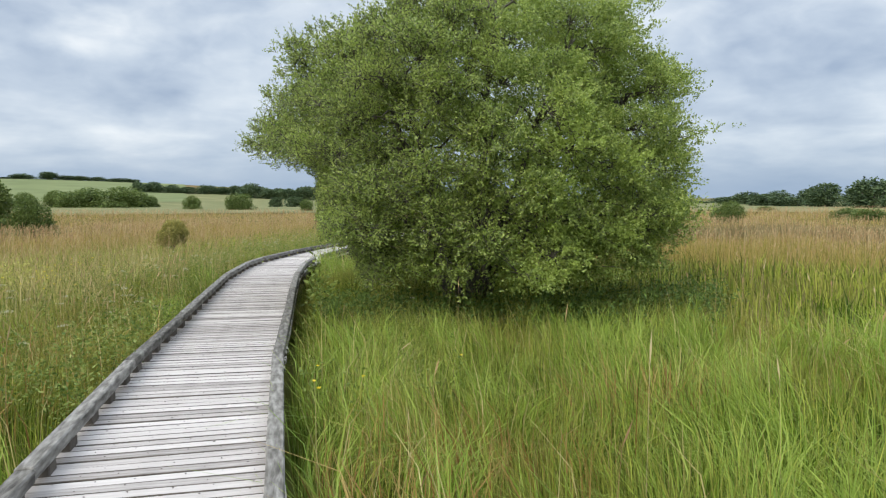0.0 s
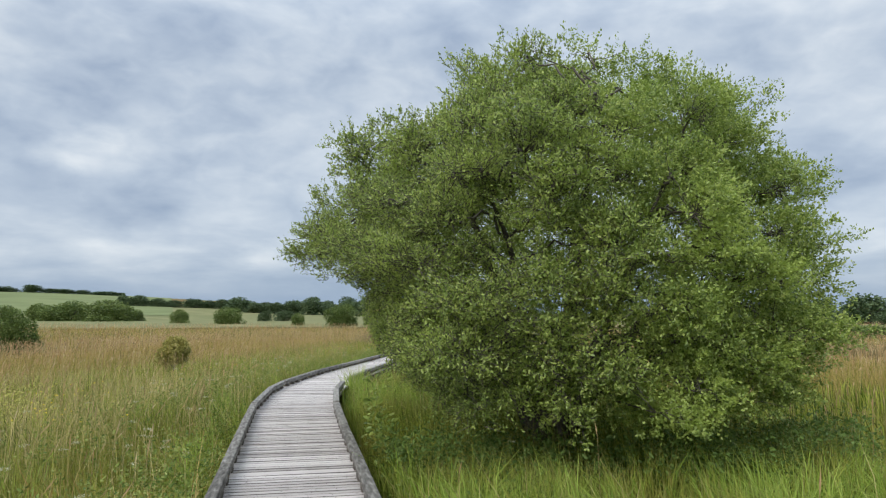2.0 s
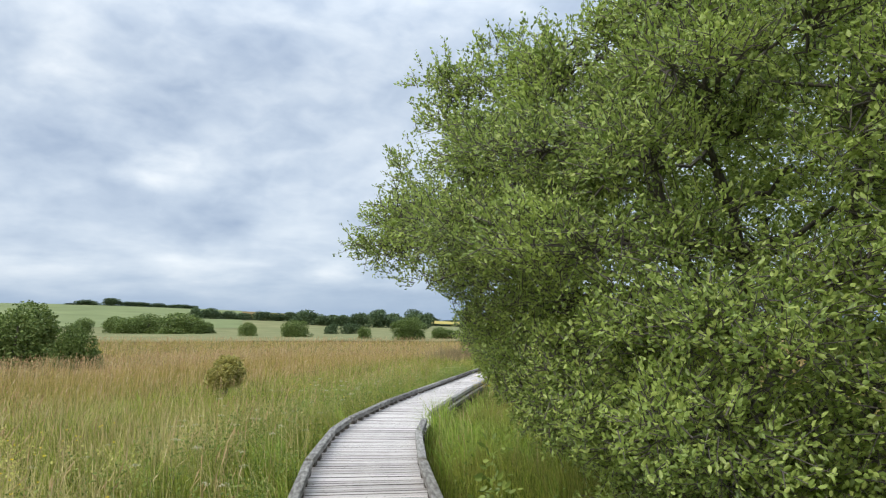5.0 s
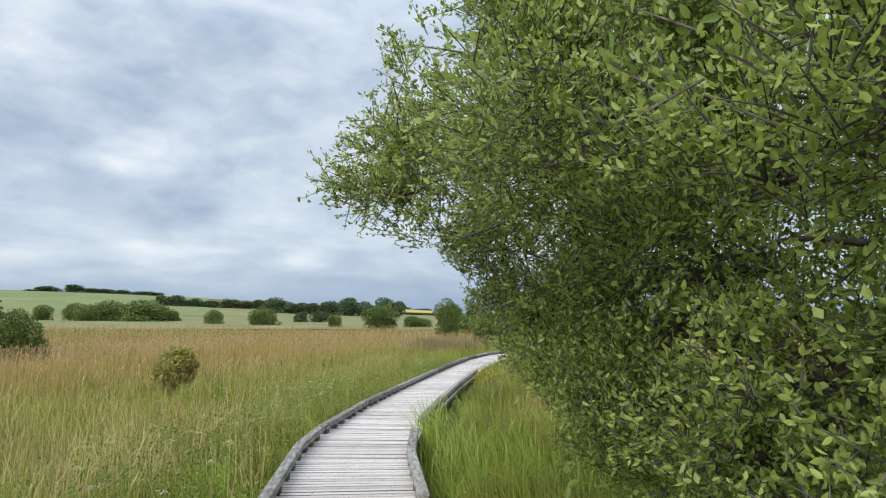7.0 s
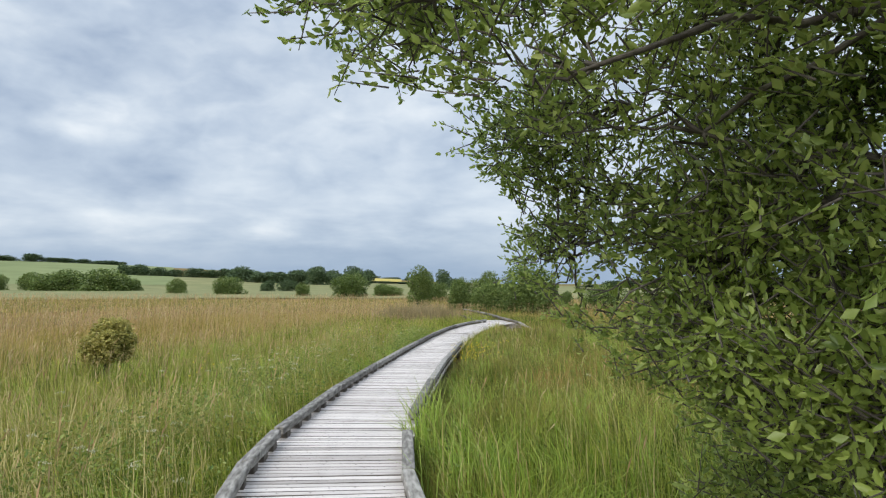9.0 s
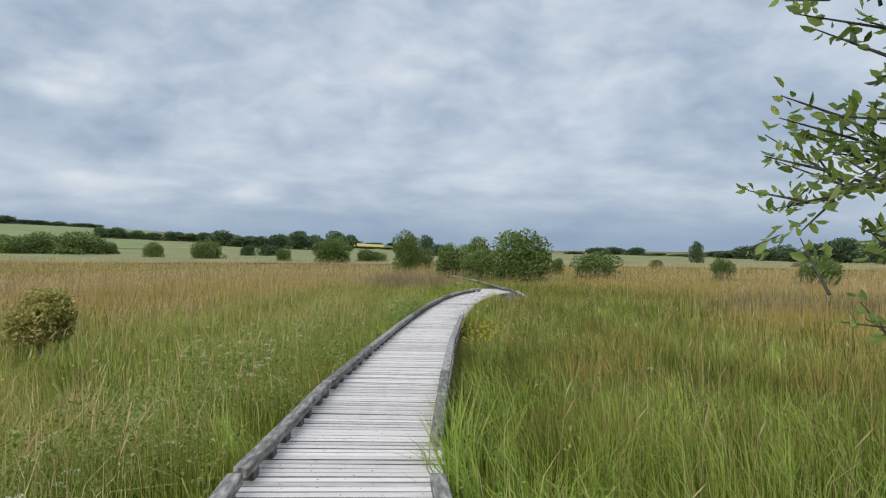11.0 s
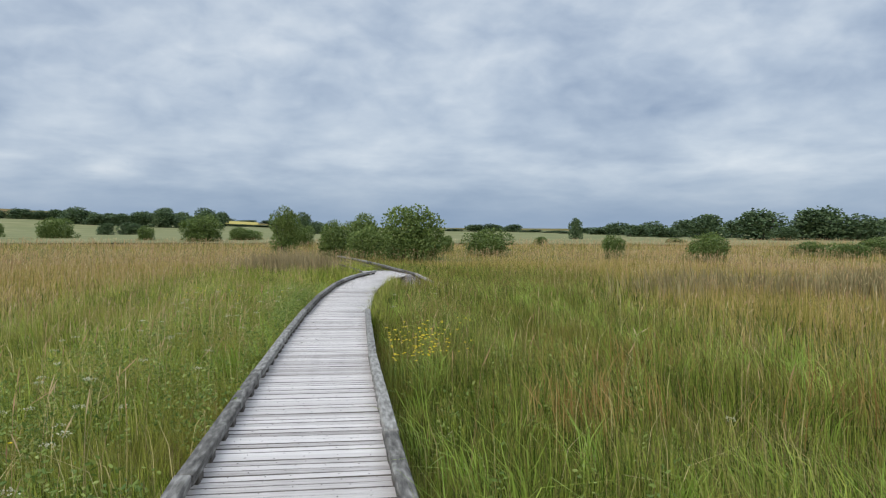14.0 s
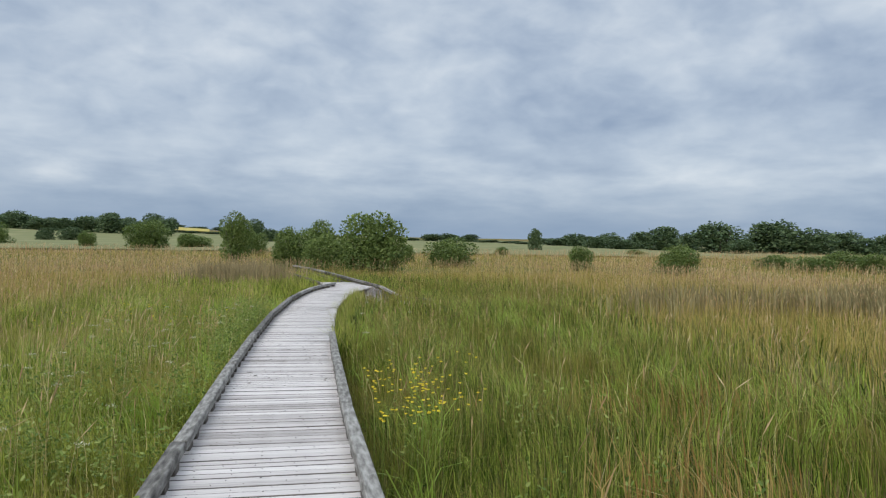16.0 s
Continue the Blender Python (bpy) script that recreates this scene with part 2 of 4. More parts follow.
M_UMBEL = material("cream_floret", [(0.2, (0.42, 0.42, 0.26)), (0.8, (0.62, 0.60, 0.44))], scale=2, island=0.6, rough=0.7, translucent=0.3)
M_YELLOW = material("yellow_petal", [(0.2, (0.75, 0.55, 0.03)), (0.8, (0.85, 0.70, 0.06))], scale=2, island=0.6, rough=0.6, translucent=0.2)


# ---- mesh helpers ----
def mesh_of(name, verts, faces_idx, sizes, mat, uv=None, smooth=False, second=None, slots=None):
    """A mesh from arrays: verts (n, 3), the flat corner indices and the number of corners of each face."""
    me = bpy.data.meshes.new(name)
    verts = np.asarray(verts, np.float32)
    idx, sizes = np.asarray(faces_idx, np.int32), np.asarray(sizes, np.int32)
    me.vertices.add(len(verts))
    me.vertices.foreach_set("co", verts.ravel())
    me.loops.add(len(idx))
    me.loops.foreach_set("vertex_index", idx)
    me.polygons.add(len(sizes))
    me.polygons.foreach_set("loop_start", np.concatenate(([0], np.cumsum(sizes)[:-1])).astype(np.int32))
    me.polygons.foreach_set("loop_total", sizes)
    if smooth:
        me.polygons.foreach_set("use_smooth", np.ones(len(sizes), bool))
    if uv is not None:
        layer = me.uv_layers.new(name="along")
        layer.data.foreach_set("uv", np.asarray(uv, np.float32)[idx].ravel())
    me.materials.append(mat)
    if second:
        me.materials.append(second)
        me.polygons.foreach_set("material_index", np.asarray(slots, np.int32))
    me.update(calc_edges=True)
    return me


def mesh_part(name, me, parent, label="", kind=""):
    ob = new(name, me)
    ob.parent = parent
    return tagged(ob, label, kind=kind)


def smooth_step(a, b, x):
    k = np.clip((x - a) / (b - a), 0, 1)
    return k * k * (3 - 2 * k)


def spline(points, step):
    """Evenly spaced points along a Catmull-Rom curve."""
    p = np.array(points, float)
    p = np.vstack((2 * p[0] - p[1], p, 2 * p[-1] - p[-2]))
    out = []
    for i in range(1, len(p) - 2):
        u = np.linspace(0, 1, 24, endpoint=False)[:, None]
        a, b, c, d = p[i - 1:i + 3]
        out.append(0.5 * (2 * b + (c - a) * u + (2 * a - 5 * b + 4 * c - d) * u ** 2 + (3 * b - a - 3 * c + d) * u ** 3))
    out = np.vstack(out + [p[-2:-1]])
    s = np.concatenate(([0], np.cumsum(np.linalg.norm(np.diff(out, axis=0), axis=1))))
    at = np.arange(0, s[-1], step)
    return np.stack([np.interp(at, s, out[:, k]) for k in range(out.shape[1])], 1)


# ---- plan ----
PITCH, DECK_W = 0.100, 1.34
CENTRE = [(0.35, -4.0), (-0.68, 0.0), (-1.5, 3.55), (-1.93, 5.35), (-2.55, 8.7), (-3.07, 11.5), (-3.50, 14.0), (-3.68, 16.0), (-3.67, 18.0),
          (-3.55, 20.0), (-3.39, 22.0), (-3.16, 25.0), (-2.83, 28.5), (-2.44, 32.0), (-1.84, 36.0), (-1.08, 39.5), (-0.56, 41.2), (0.1, 42.75), (0.35, 43.25)]
CROSSING = [(-1.4, 58.0), (-0.85, 54.6), (-0.22, 48.9), (0.08, 44.6), (0.44, 42.6), (1.05, 41.0), (2.1, 39.7)]
LINE = spline(CENTRE, PITCH)
BLINE = spline(CROSSING, PITCH)
BDECK = BLINE[BLINE[:, 1] < 45.4]
ALL_LINE = np.vstack((LINE[::3], BDECK[BDECK[:, 1] > 41.6][::3]))


def width_at(y):
    return 1.34 + 0.04 * math.exp(-((y - 13.5) / 3) ** 2)


def dip(y):
    """The marsh and the deck with it fall away gently to the north."""
    return -0.25 * smooth_step(15.5, 33.0, np.asarray(y, float)) - 0.02 * smooth_step(33, 45, np.asarray(y, float))


def deck_z(y):
    return float(dip(y))


def branch_z(y):
    """The crossing walk sinks into the grass on both sides of the junction."""
    return float(dip(y)) - 0.012 - 0.34 * float(smooth_step(43.0, 41.2, y))


def from_path(x, y):
    d = np.full(len(x), 1e9)
    for s in range(0, len(x), 40000):
        sl = slice(s, s + 40000)
        d[sl] = np.sqrt(((x[sl, None] - ALL_LINE[None, :, 0]) ** 2 + (y[sl, None] - ALL_LINE[None, :, 1]) ** 2).min(1))
    return d


def ground_z(x, y):
    x, y = np.asarray(x, float), np.asarray(y, float)
    r = np.hypot(x + 3, y - 15)
    az = np.degrees(np.arctan2(x + 3, y - 10))
    lift = 0.10 * smooth_step(30, 75, r)
    hill = smooth_step(170, 480, r) * (13.0 * smooth_step(10, -34, az) + 1.5)
    wave = 0.05 * np.sin(x * 0.7 + 1.3 * np.sin(y * 0.31)) * np.cos(y * 0.53) * smooth_step(400, 60, r)
    return -0.38 + lift + hill + wave + dip(y) * smooth_step(110, 50, r)


# ---- ground ----
def grid_axis():
    a = np.concatenate((np.arange(0, 60, 1.5), np.arange(60, 200, 8), np.arange(200, 700, 25), np.arange(700, 2600, 200)))
    return np.concatenate((-a[:0:-1], a))


def make_ground():
    ax = grid_axis()
    X, Y = np.meshgrid(ax, ax + 15, indexing="ij")
    n = len(ax)
    v = np.stack((X.ravel(), Y.ravel(), ground_z(X.ravel(), Y.ravel())), 1)
    i, j = np.meshgrid(np.arange(n - 1), np.arange(n - 1), indexing="ij")
    a = (i * n + j).ravel()
    f = np.stack((a, a + n, a + n + 1, a + 1), 1).ravel()
    me = mesh_of("ground", v, f, np.full(len(a), 4), M_GROUND, smooth=True)
    return tagged(new("ground", me), "rough marsh ground under brown and green meadow grass", "ground", kind="structure")


make_ground()


def polar(az, r):
    return -3 + r * np.sin(np.radians(az)), 12 + r * np.cos(np.radians(az))


def field(name, az0, az1, r0, r1, mat, label, lift=0.25):
    na, nr = 24, 10
    A, R = np.meshgrid(np.linspace(az0, az1, na), np.linspace(r0, r1, nr), indexing="ij")
    x, y = polar(A.ravel(), R.ravel())
    v = np.stack((x, y, ground_z(x, y) + lift), 1)
    i, j = np.meshgrid(np.arange(na - 1), np.arange(nr - 1), indexing="ij")
    a = (i * nr + j).ravel()
    me = mesh_of(name, v, np.stack((a, a + 1, a + nr + 1, a + nr), 1).ravel(), np.full(len(a), 4), mat, smooth=True)
    return tagged(new(name, me), label, "field", kind="structure")


field("pasture_field", -48, -20, 230, 470, M_HAY, "pale green pasture rising on a far hillside")
field("crop_field", -9.5, -2.5, 330, 470, M_CROP, "ripe yellow crop on a far hillside", 0.6)


field("reed_meadow", -60, 62, 88, 318, M_PALE, "pale green and straw reed meadow far out", 0.12)


# ---- boardwalk ----
def box_mesh(name, w, l, h, mat, rnd, bevel=0.006, warp=0.0, edge=None):
    """A sawn timber, its length along x, its top at z = 0, with worn edges."""
    bm = bmesh.new()
    bmesh.ops.create_cube(bm, size=1.0)
    for v in bm.verts:
        v.co = Vector((v.co.x * l + rnd.uniform(-warp, warp), v.co.y * w + rnd.uniform(-warp, warp) * 0.3, (v.co.z - 0.5) * h + rnd.uniform(-warp, warp) * 0.2))
    bmesh.ops.bevel(bm, geom=[e for e in bm.edges], offset=bevel, segments=1, affect="EDGES")
    me = bpy.data.meshes.new(name)
    bm.to_mesh(me)
    bm.free()
    me.materials.append(mat)
    if edge:
        # long side faces take the second, darker material
        me.materials.append(edge)
        for p in me.polygons:
            p.material_index = 1 if abs(p.normal.y) > 0.6 else 0
    return me


def tangents(line):
    t = np.gradient(line, axis=0)
    return t / np.linalg.norm(t, axis=1)[:, None]


def kerb_run(parent, line, side, lo, hi, rnd, height, seg=24):
    """Kerb rails in lengths of timber on short blocks, along one edge of the deck."""
    tg = tangents(line)
    nrm = np.stack((tg[:, 1], -tg[:, 0]), 1) * side
    edge = line + nrm * np.array([[width_at(y) / 2 - 0.05] for y in line[:, 1]])
    i = lo
    while i < hi - 3:
        j = min(i + seg + rnd.randint(-3, 3), hi - 1)
        a, b = edge[i], edge[j]
        mid, d = (a + b) / 2, b - a
        za, zb = height(a[1]), height(b[1])
        ln = float(np.hypot(*d))
        ang = math.degrees(math.atan2(d[1], d[0]))
        rail = new("kerb_rail", box_mesh("kerb_rail", 0.10, ln - rnd.uniform(0.004, 0.012), 0.078, M_KERB, rnd, 0.009, 0.006))
        rail.parent = parent
        rail.matrix_local = pose(mid[0], mid[1], 0.14 + (za + zb) / 2 + rnd.uniform(-0.004, 0.004), rnd.uniform(-2, 2), -math.degrees(math.atan2(zb - za, ln)), ang + rnd.uniform(-0.25, 0.25))
        m = max(2, round(ln / 0.46))
        for k in range(m):
            u = (k + 0.5) / m + rnd.uniform(-0.03, 0.03)
            q = a + d * u
            blk = new("kerb_block", BLOCK)
            blk.parent = parent
            blk.matrix_local = pose(q[0], q[1], 0.064 + za + (zb - za) * u, 0, 0, ang + rnd.uniform(-2, 2))
        i = j


rng = random.Random(5)
BLOCK = box_mesh("kerb_block", 0.085, 0.14, 0.066, M_BEARER, rng, 0.006)


def make_boardwalk():
    walk_ob = tagged(new("boardwalk"), "weathered grey timber boardwalk with low kerb rails winding through marsh", "boardwalk", kind="structure")
    planks = [box_mesh("plank", PITCH - rng.uniform(0.006, 0.014), DECK_W + rng.uniform(-0.02, 0.02), 0.045, M_PLANK, rng, 0.004, 0.003, M_BEARER) for _ in range(10)]
    rest_v, rest_f, rest_s, rest_m = [], [], [], []
    for line, n_parts in ((LINE, 300), (BDECK, 0)):
        tg = tangents(line)
        first = 42 if n_parts else 0
        for i in range(len(line)):
            (x, y), (tx, ty) = line[i], tg[i]
            ang = math.degrees(math.atan2(-tx, ty)) + rng.uniform(-0.4, 0.4)
            m = pose(x + rng.uniform(-0.006, 0.006), y, (deck_z(y) if n_parts else branch_z(y)) + rng.uniform(-0.003, 0.003), rng.uniform(-0.5, 0.5), rng.uniform(-0.2, 0.2), ang)
            m = m @ Matrix.Diagonal((width_at(y) / DECK_W, 1, 1, 1))
            me = rng.choice(planks)
            if first <= i < first + n_parts:
                ob = new("plank", me)
                ob.parent, ob.matrix_local = walk_ob, m
            else:
                base = sum(len(v) for v in rest_v)
                rest_v.append(np.array([m @ v.co for v in me.vertices]))
                for p in me.polygons:
                    rest_f.extend(base + k for k in p.vertices)
                    rest_s.append(len(p.vertices))
                    rest_m.append(p.material_index)
    mesh_part("planking", mesh_of("planking", np.vstack(rest_v), rest_f, rest_s, M_PLANK, second=M_BEARER, slots=rest_m), walk_ob, kind="stuff")
    # bearers under the deck
    for line in (LINE, BLINE):
        tg = tangents(line)
        nrm = np.stack((tg[:, 1], -tg[:, 0]), 1)
        height = deck_z if line is LINE else branch_z
        for side in (-1, 1):
            e = line + nrm * side * 0.52
            for i in range(0, len(line) - 20, 20):
                a, b = e[i], e[min(i + 20, len(line) - 1)]
                d = b - a
                ob = new("bearer", box_mesh("bearer", 0.08, float(np.hypot(*d)), 0.15, M_BEARER, rng))
                ob.parent = walk_ob
                ob.matrix_local = pose(*((a + b) / 2), -0.05 + (height(a[1]) + height(b[1])) / 2, 0, -math.degrees(math.atan2(height(b[1]) - height(a[1]), float(np.hypot(*d)))), math.degrees(math.atan2(d[1], d[0])))
        for i in range(4, len(line), 20):
            for side in (-1, 1):
                q = line[i] + nrm[i] * side * 0.52
                ob = new("post", POST)
                ob.parent = walk_ob
                ob.matrix_local = pose(q[0], q[1], -0.06 + height(q[1]))
    iy = lambda yy: int(np.argmin(abs(LINE[:, 1] - yy)))
    kerb_run(walk_ob, LINE, -1, 6, iy(13.3), rng, deck_z)
    kerb_run(walk_ob, LINE, -1, iy(13.3), iy(17.0), rng, deck_z)
    kerb_run(walk_ob, LINE, -1, iy(17.0), iy(37.0), rng, deck_z, seg=34)
    kerb_run(walk_ob, LINE, -1, iy(37.0), len(LINE) - 2, rng, deck_z, seg=16)
    kerb_run(walk_ob, LINE, 1, 6, iy(13.3), rng, deck_z)
    kerb_run(walk_ob, LINE, 1, iy(13.3), iy(16.95), rng, deck_z)
    kerb_run(walk_ob, LINE, 1, iy(17.9), iy(30.2), rng, deck_z, seg=34)
    kerb_run(walk_ob, BLINE, -1, 0, len(BLINE) - 1, rng, branch_z, seg=14)
    return walk_ob


POST = box_mesh("post", 0.09, 0.09, 0.6, M_BEARER, rng)
make_boardwalk()


# ---- grass ----
def blades(name, x, y, rs, height, width, lean, mat, straw=1.0, z0=None, simple=False):
    """Curved blades rooted on the ground: two quads' worth of leaf each, bent over at the tip."""
    n = len(x)
    z = ground_z(x, y) - 0.03 if z0 is None else z0
    a, b = rs.uniform(0, 2 * np.pi, n), rs.normal(0.4, 0.8, n) + 5.0 * patchy(x, y, 2.3, 6.0)
    side = np.stack((np.cos(a), np.sin(a), np.zeros(n)), 1)
    out = np.stack((np.cos(b), np.sin(b), np.zeros(n)), 1)
    root = np.stack((x, y, z), 1)
    up = np.array((0, 0, 1.0))
    L, W, H = lean[:, None], width[:, None], height[:, None]
    mid = root + up * H * 0.55 + out * L * H * 0.22
    tipv = root + up * H * (1 - 0.25 * L) + out * L * H * 0.8
    if simple:
        v = np.stack((root - side * W * 0.5, root + side * W * 0.5, tipv), 1).reshape(-1, 3)
        uv = np.stack((np.repeat(rs.uniform(0, 1, n) * straw, 3), np.tile((0, 0, 1.0), n)), 1)
        return mesh_of(name, v, np.arange(n * 3), np.full(n, 3), mat, uv)
    v = np.stack((root - side * W * 0.5, root + side * W * 0.5, mid + side * W * 0.42, mid - side * W * 0.42, tipv), 1).reshape(-1, 3)
    i = np.arange(n)[:, None] * 5
    f = np.concatenate((i + np.array((0, 1, 2, 3)), i + np.array((3, 2, 4))), 1).ravel()
    s = np.tile((4, 3), n)
    u = np.repeat(rs.uniform(0, 1, n) * straw, 5)
    w = np.tile((0, 0, 0.55, 0.55, 1.0), n)
    return mesh_of(name, v, f, s, mat, np.stack((u, w), 1))


def scatter(rs, count, x0, x1, y0, y1, d0, d1):
    x, y = rs.uniform(x0, x1, count), rs.uniform(y0, y1, count)
    d = from_path(x, y)
    k = (d > d0) & (d < d1)
    return x[k], y[k], d[k]


def patchy(x, y, s, seed):
    return 0.5 + 0.25 * (np.sin(x * s + seed) + np.sin(y * s * 1.3 + 2 * seed + np.sin(x * s * 0.7)) + np.sin((x + y) * s * 2.1 + seed) * 0.6)


def tussock(x, y):
    """Blades of one tussock stand equally high, with hollows between tussocks."""
    i, j = np.floor(x / 0.17 + 0.4 * np.sin(y * 5.0)), np.floor(y / 0.17 + 0.4 * np.sin(x * 6.0))
    f = np.sin(i * 127.1 + j * 311.7) * 43758.5453
    return 0.62 + 0.46 * (f - np.floor(f))


EDGE = 0.74


def make_grass():
    rs = np.random.RandomState(3)
    xs, ys, hs, ws = [], [], [], []
    zones = ((430000, -8, 5, 0.0, 34, EDGE, EDGE + 2.2, 0.0056), (430000, -12, 9, 0, 42, EDGE + 2.2, EDGE + 6, 0.0074),
             (60000, -9, 8, 34, 60, EDGE, EDGE + 6, 0.018), (20000, -10, 10, -9, 0, EDGE, 10, 0.02),
             (200000, -24, 20, 0, 56, EDGE + 6, EDGE + 18, 0.020), (90000, -60, 64, 4, 92, EDGE + 18, 100, 0.045))
    for count, x0, x1, y0, y1, d0, d1, w in zones:
        x, y, d = scatter(rs, count, x0, x1, y0, y1, d0, d1)
        h = (0.46 + 0.26 * patchy(x, y, 0.8, 1.0) + 0.22 * patchy(x, y, 4.1, 3.0)) * rs.uniform(0.5, 1.12, len(x))
        h *= tussock(x, y)
        h *= (0.74 + 0.26 * smooth_step(EDGE, EDGE + 1.3, d)) * (1 - 0.2 * smooth_step(8, 30, d))
        h *= 1 - 0.16 * smooth_step(17, 23, y) * smooth_step(EDGE + 9, EDGE + 4, d)
        for tx, ty, tr, more in ((-2.3, 44.6, 1.3, 0.30), (0.0, 36.8, 1.2, 0.22)):
            h += more * np.exp(-((x - tx) ** 2 + (y - ty) ** 2) / tr ** 2)
        xs.append(x), ys.append(y), hs.append(np.clip(h, 0.2, 1.15)), ws.append(w * rs.uniform(0.6, 1.4, len(x)))
    x, y, h, w = (np.concatenate(k) for k in (xs, ys, hs, ws))
    lean = np.clip(rs.gamma(2.0, 0.19, len(x)) * (0.5 + 0.9 * patchy(x, y, 3.0, 8.0)), 0.03, 1.5)
    east = x > np.interp(y, LINE[:, 1], LINE[:, 0])
    lush = east * smooth_step(19, 15, y)
    far = from_path(x, y) + rs.normal(0, 1.3, len(x)) > EDGE + 7 + 9 * lush
    rushy = ~far & east & (y + rs.normal(0, 1.0, len(x)) + 2.0 * np.sin(x * 1.3) > 17.0)
    for name, k, mat, label in (("meadow_grass", ~far & ~rushy, M_GRASS, "tall green and straw-tipped marsh grass beside the boardwalk"),
                                ("rushy_grass", rushy, M_RUSHY, "dark green rushy grass with reddish brown tips"),
                                ("open_marsh_grass", far, M_MARSH, "brownish green marsh grass far out in the open")):
        me = blades(name, x[k], y[k], rs, h[k], w[k], lean[k], mat, simple=name == "open_marsh_grass")
        tagged(new(name, me), label, "grass", kind="stuff")
    # blades that lean in over the deck's edge where the kerb has gone
    y = np.concatenate((rs.uniform(29.5, 41.0, 2600), rs.uniform(17.0, 18.0, 120)))
    x = np.interp(y, LINE[:, 1], LINE[:, 0]) + 0.66 + rs.uniform(0.0, 0.34, len(y))
    me = blades("edge_grass", x, y, rs, np.clip(rs.normal(0.5, 0.1, len(y)), 0.25, 0.75), rs.uniform(0.008, 0.018, len(y)), np.clip(rs.gamma(2, 0.2, len(y)), 0.03, 1.2), M_GRASS)
    tagged(new("edge_grass", me), "green and straw grass leaning over the deck edge", "grass", kind="stuff")


make_grass()


def open_ground(x, y):
    """1 in the open marsh, less on the lush ground east of the deck, 0 in the willow's shade."""
    lush = (x > np.interp(y, LINE[:, 1], LINE[:, 0])) * smooth_step(19, 15, y) * smooth_step(26, 12, x)
    beyond = (x > np.interp(y, LINE[:, 1], LINE[:, 0])) * smooth_step(15, 19, y) * smooth_step(24, 12, x)
    return (1 - 0.75 * lush) * (1 - 0.5 * beyond) * smooth_step(3.0, 3.8, np.hypot(x - 0.4, y - 11.1))


def make_seed_heads():
    """Flowering stems: a thin stalk and a narrow drooping head each."""
    rs = np.random.RandomState(8)
    px, py, pw = [], [], []
    for count, x0, x1, y0, y1, d0, d1, w in ((20000, -12, 9, 0.3, 42, EDGE + 0.3, EDGE + 6, 0.62), (66000, -26, 24, 2, 60, EDGE + 5, EDGE + 20, 1.05),
                                             (38000, -62, 66, 4, 96, EDGE + 18, 100, 2.6)):
        x, y, d = scatter(rs, count, x0, x1, y0, y1, d0, d1)
        keep = rs.uniform(0, 1, len(x)) < np.clip(patchy(x, y, 0.35, 4.0) * 0.7 + 0.9 * smooth_step(8, 20, d), 0.05, 1) * open_ground(x, y)
        px.append(x[keep]), py.append(y[keep]), pw.append(np.full(keep.sum(), w))
    x, y, w = (np.concatenate(k) for k in (px, py, pw))
    n = len(x)
    h = np.clip(rs.normal(0.92, 0.13, n), 0.55, 1.3) * np.where(w > 2, 0.76, np.where(w > 1, 0.88, 1.0))
    b, ln = rs.normal(0.5, 0.9, n), np.clip(rs.gamma(2, 0.1, n), 0.02, 0.6)
    a = rs.uniform(0, 6.28, n)
    out = np.stack((np.cos(b), np.sin(b), np.zeros(n)), 1)
    side = np.stack((np.cos(a), np.sin(a), np.zeros(n)), 1) * w[:, None]
    up = np.array((0, 0, 1.0))
    root = np.stack((x, y, ground_z(x, y)), 1)
    top = root + up * h[:, None] * 0.84 + out * (ln * h * 0.5)[:, None]
    end = root + up * (h * (1 - 0.15 * ln))[:, None] + out * (ln * h * 0.85)[:, None]
    mid = top * 0.55 + end * 0.45
    v = np.stack((root - side * 0.0018, root + side * 0.0018, top + side * 0.0016, top - side * 0.0016,
                  mid + side * 0.009, end, mid - side * 0.009), 1).reshape(-1, 3)
    i = np.arange(n)[:, None] * 7
    f = np.concatenate((i + np.array((0, 1, 2, 3)), i + np.array((3, 2, 4, 5)), i + np.array((3, 5, 6))), 1).ravel()
    me = mesh_of("flowering_grass", v, f, np.tile((4, 4, 3), n), M_SEED)
    tagged(new("flowering_grass", me), "reddish brown and straw coloured grass seed heads on thin stalks", "grass", kind="stuff")


make_seed_heads()


# ---- trees and bushes ----
def tube(points, radii, sides=6):
    """Vertices and quads of a tapered tube along points."""
    p = np.array(points, float)
    t = np.gradient(p, axis=0)
    t /= np.linalg.norm(t, axis=1)[:, None] + 1e-9
    ref = np.where(abs(t[:, 2:3]) > 0.9, np.array(((1.0, 0, 0),)), np.array(((0, 0, 1.0),)))
    a = np.cross(t, ref)
    a /= np.linalg.norm(a, axis=1)[:, None] + 1e-9
    b = np.cross(t, a)
    u = np.linspace(0, 2 * np.pi, sides, endpoint=False)
    ring = p[:, None] + np.array(radii)[:, None, None] * (np.cos(u)[None, :, None] * a[:, None] + np.sin(u)[None, :, None] * b[:, None])
    n = len(p)
    i, j = np.meshgrid(np.arange(n - 1), np.arange(sides), indexing="ij")
    k = (j + 1) % sides
    f = np.stack((i * sides + j, i * sides + k, (i + 1) * sides + k, (i + 1) * sides + j), -1).reshape(-1, 4)
    return ring.reshape(-1, 3), f


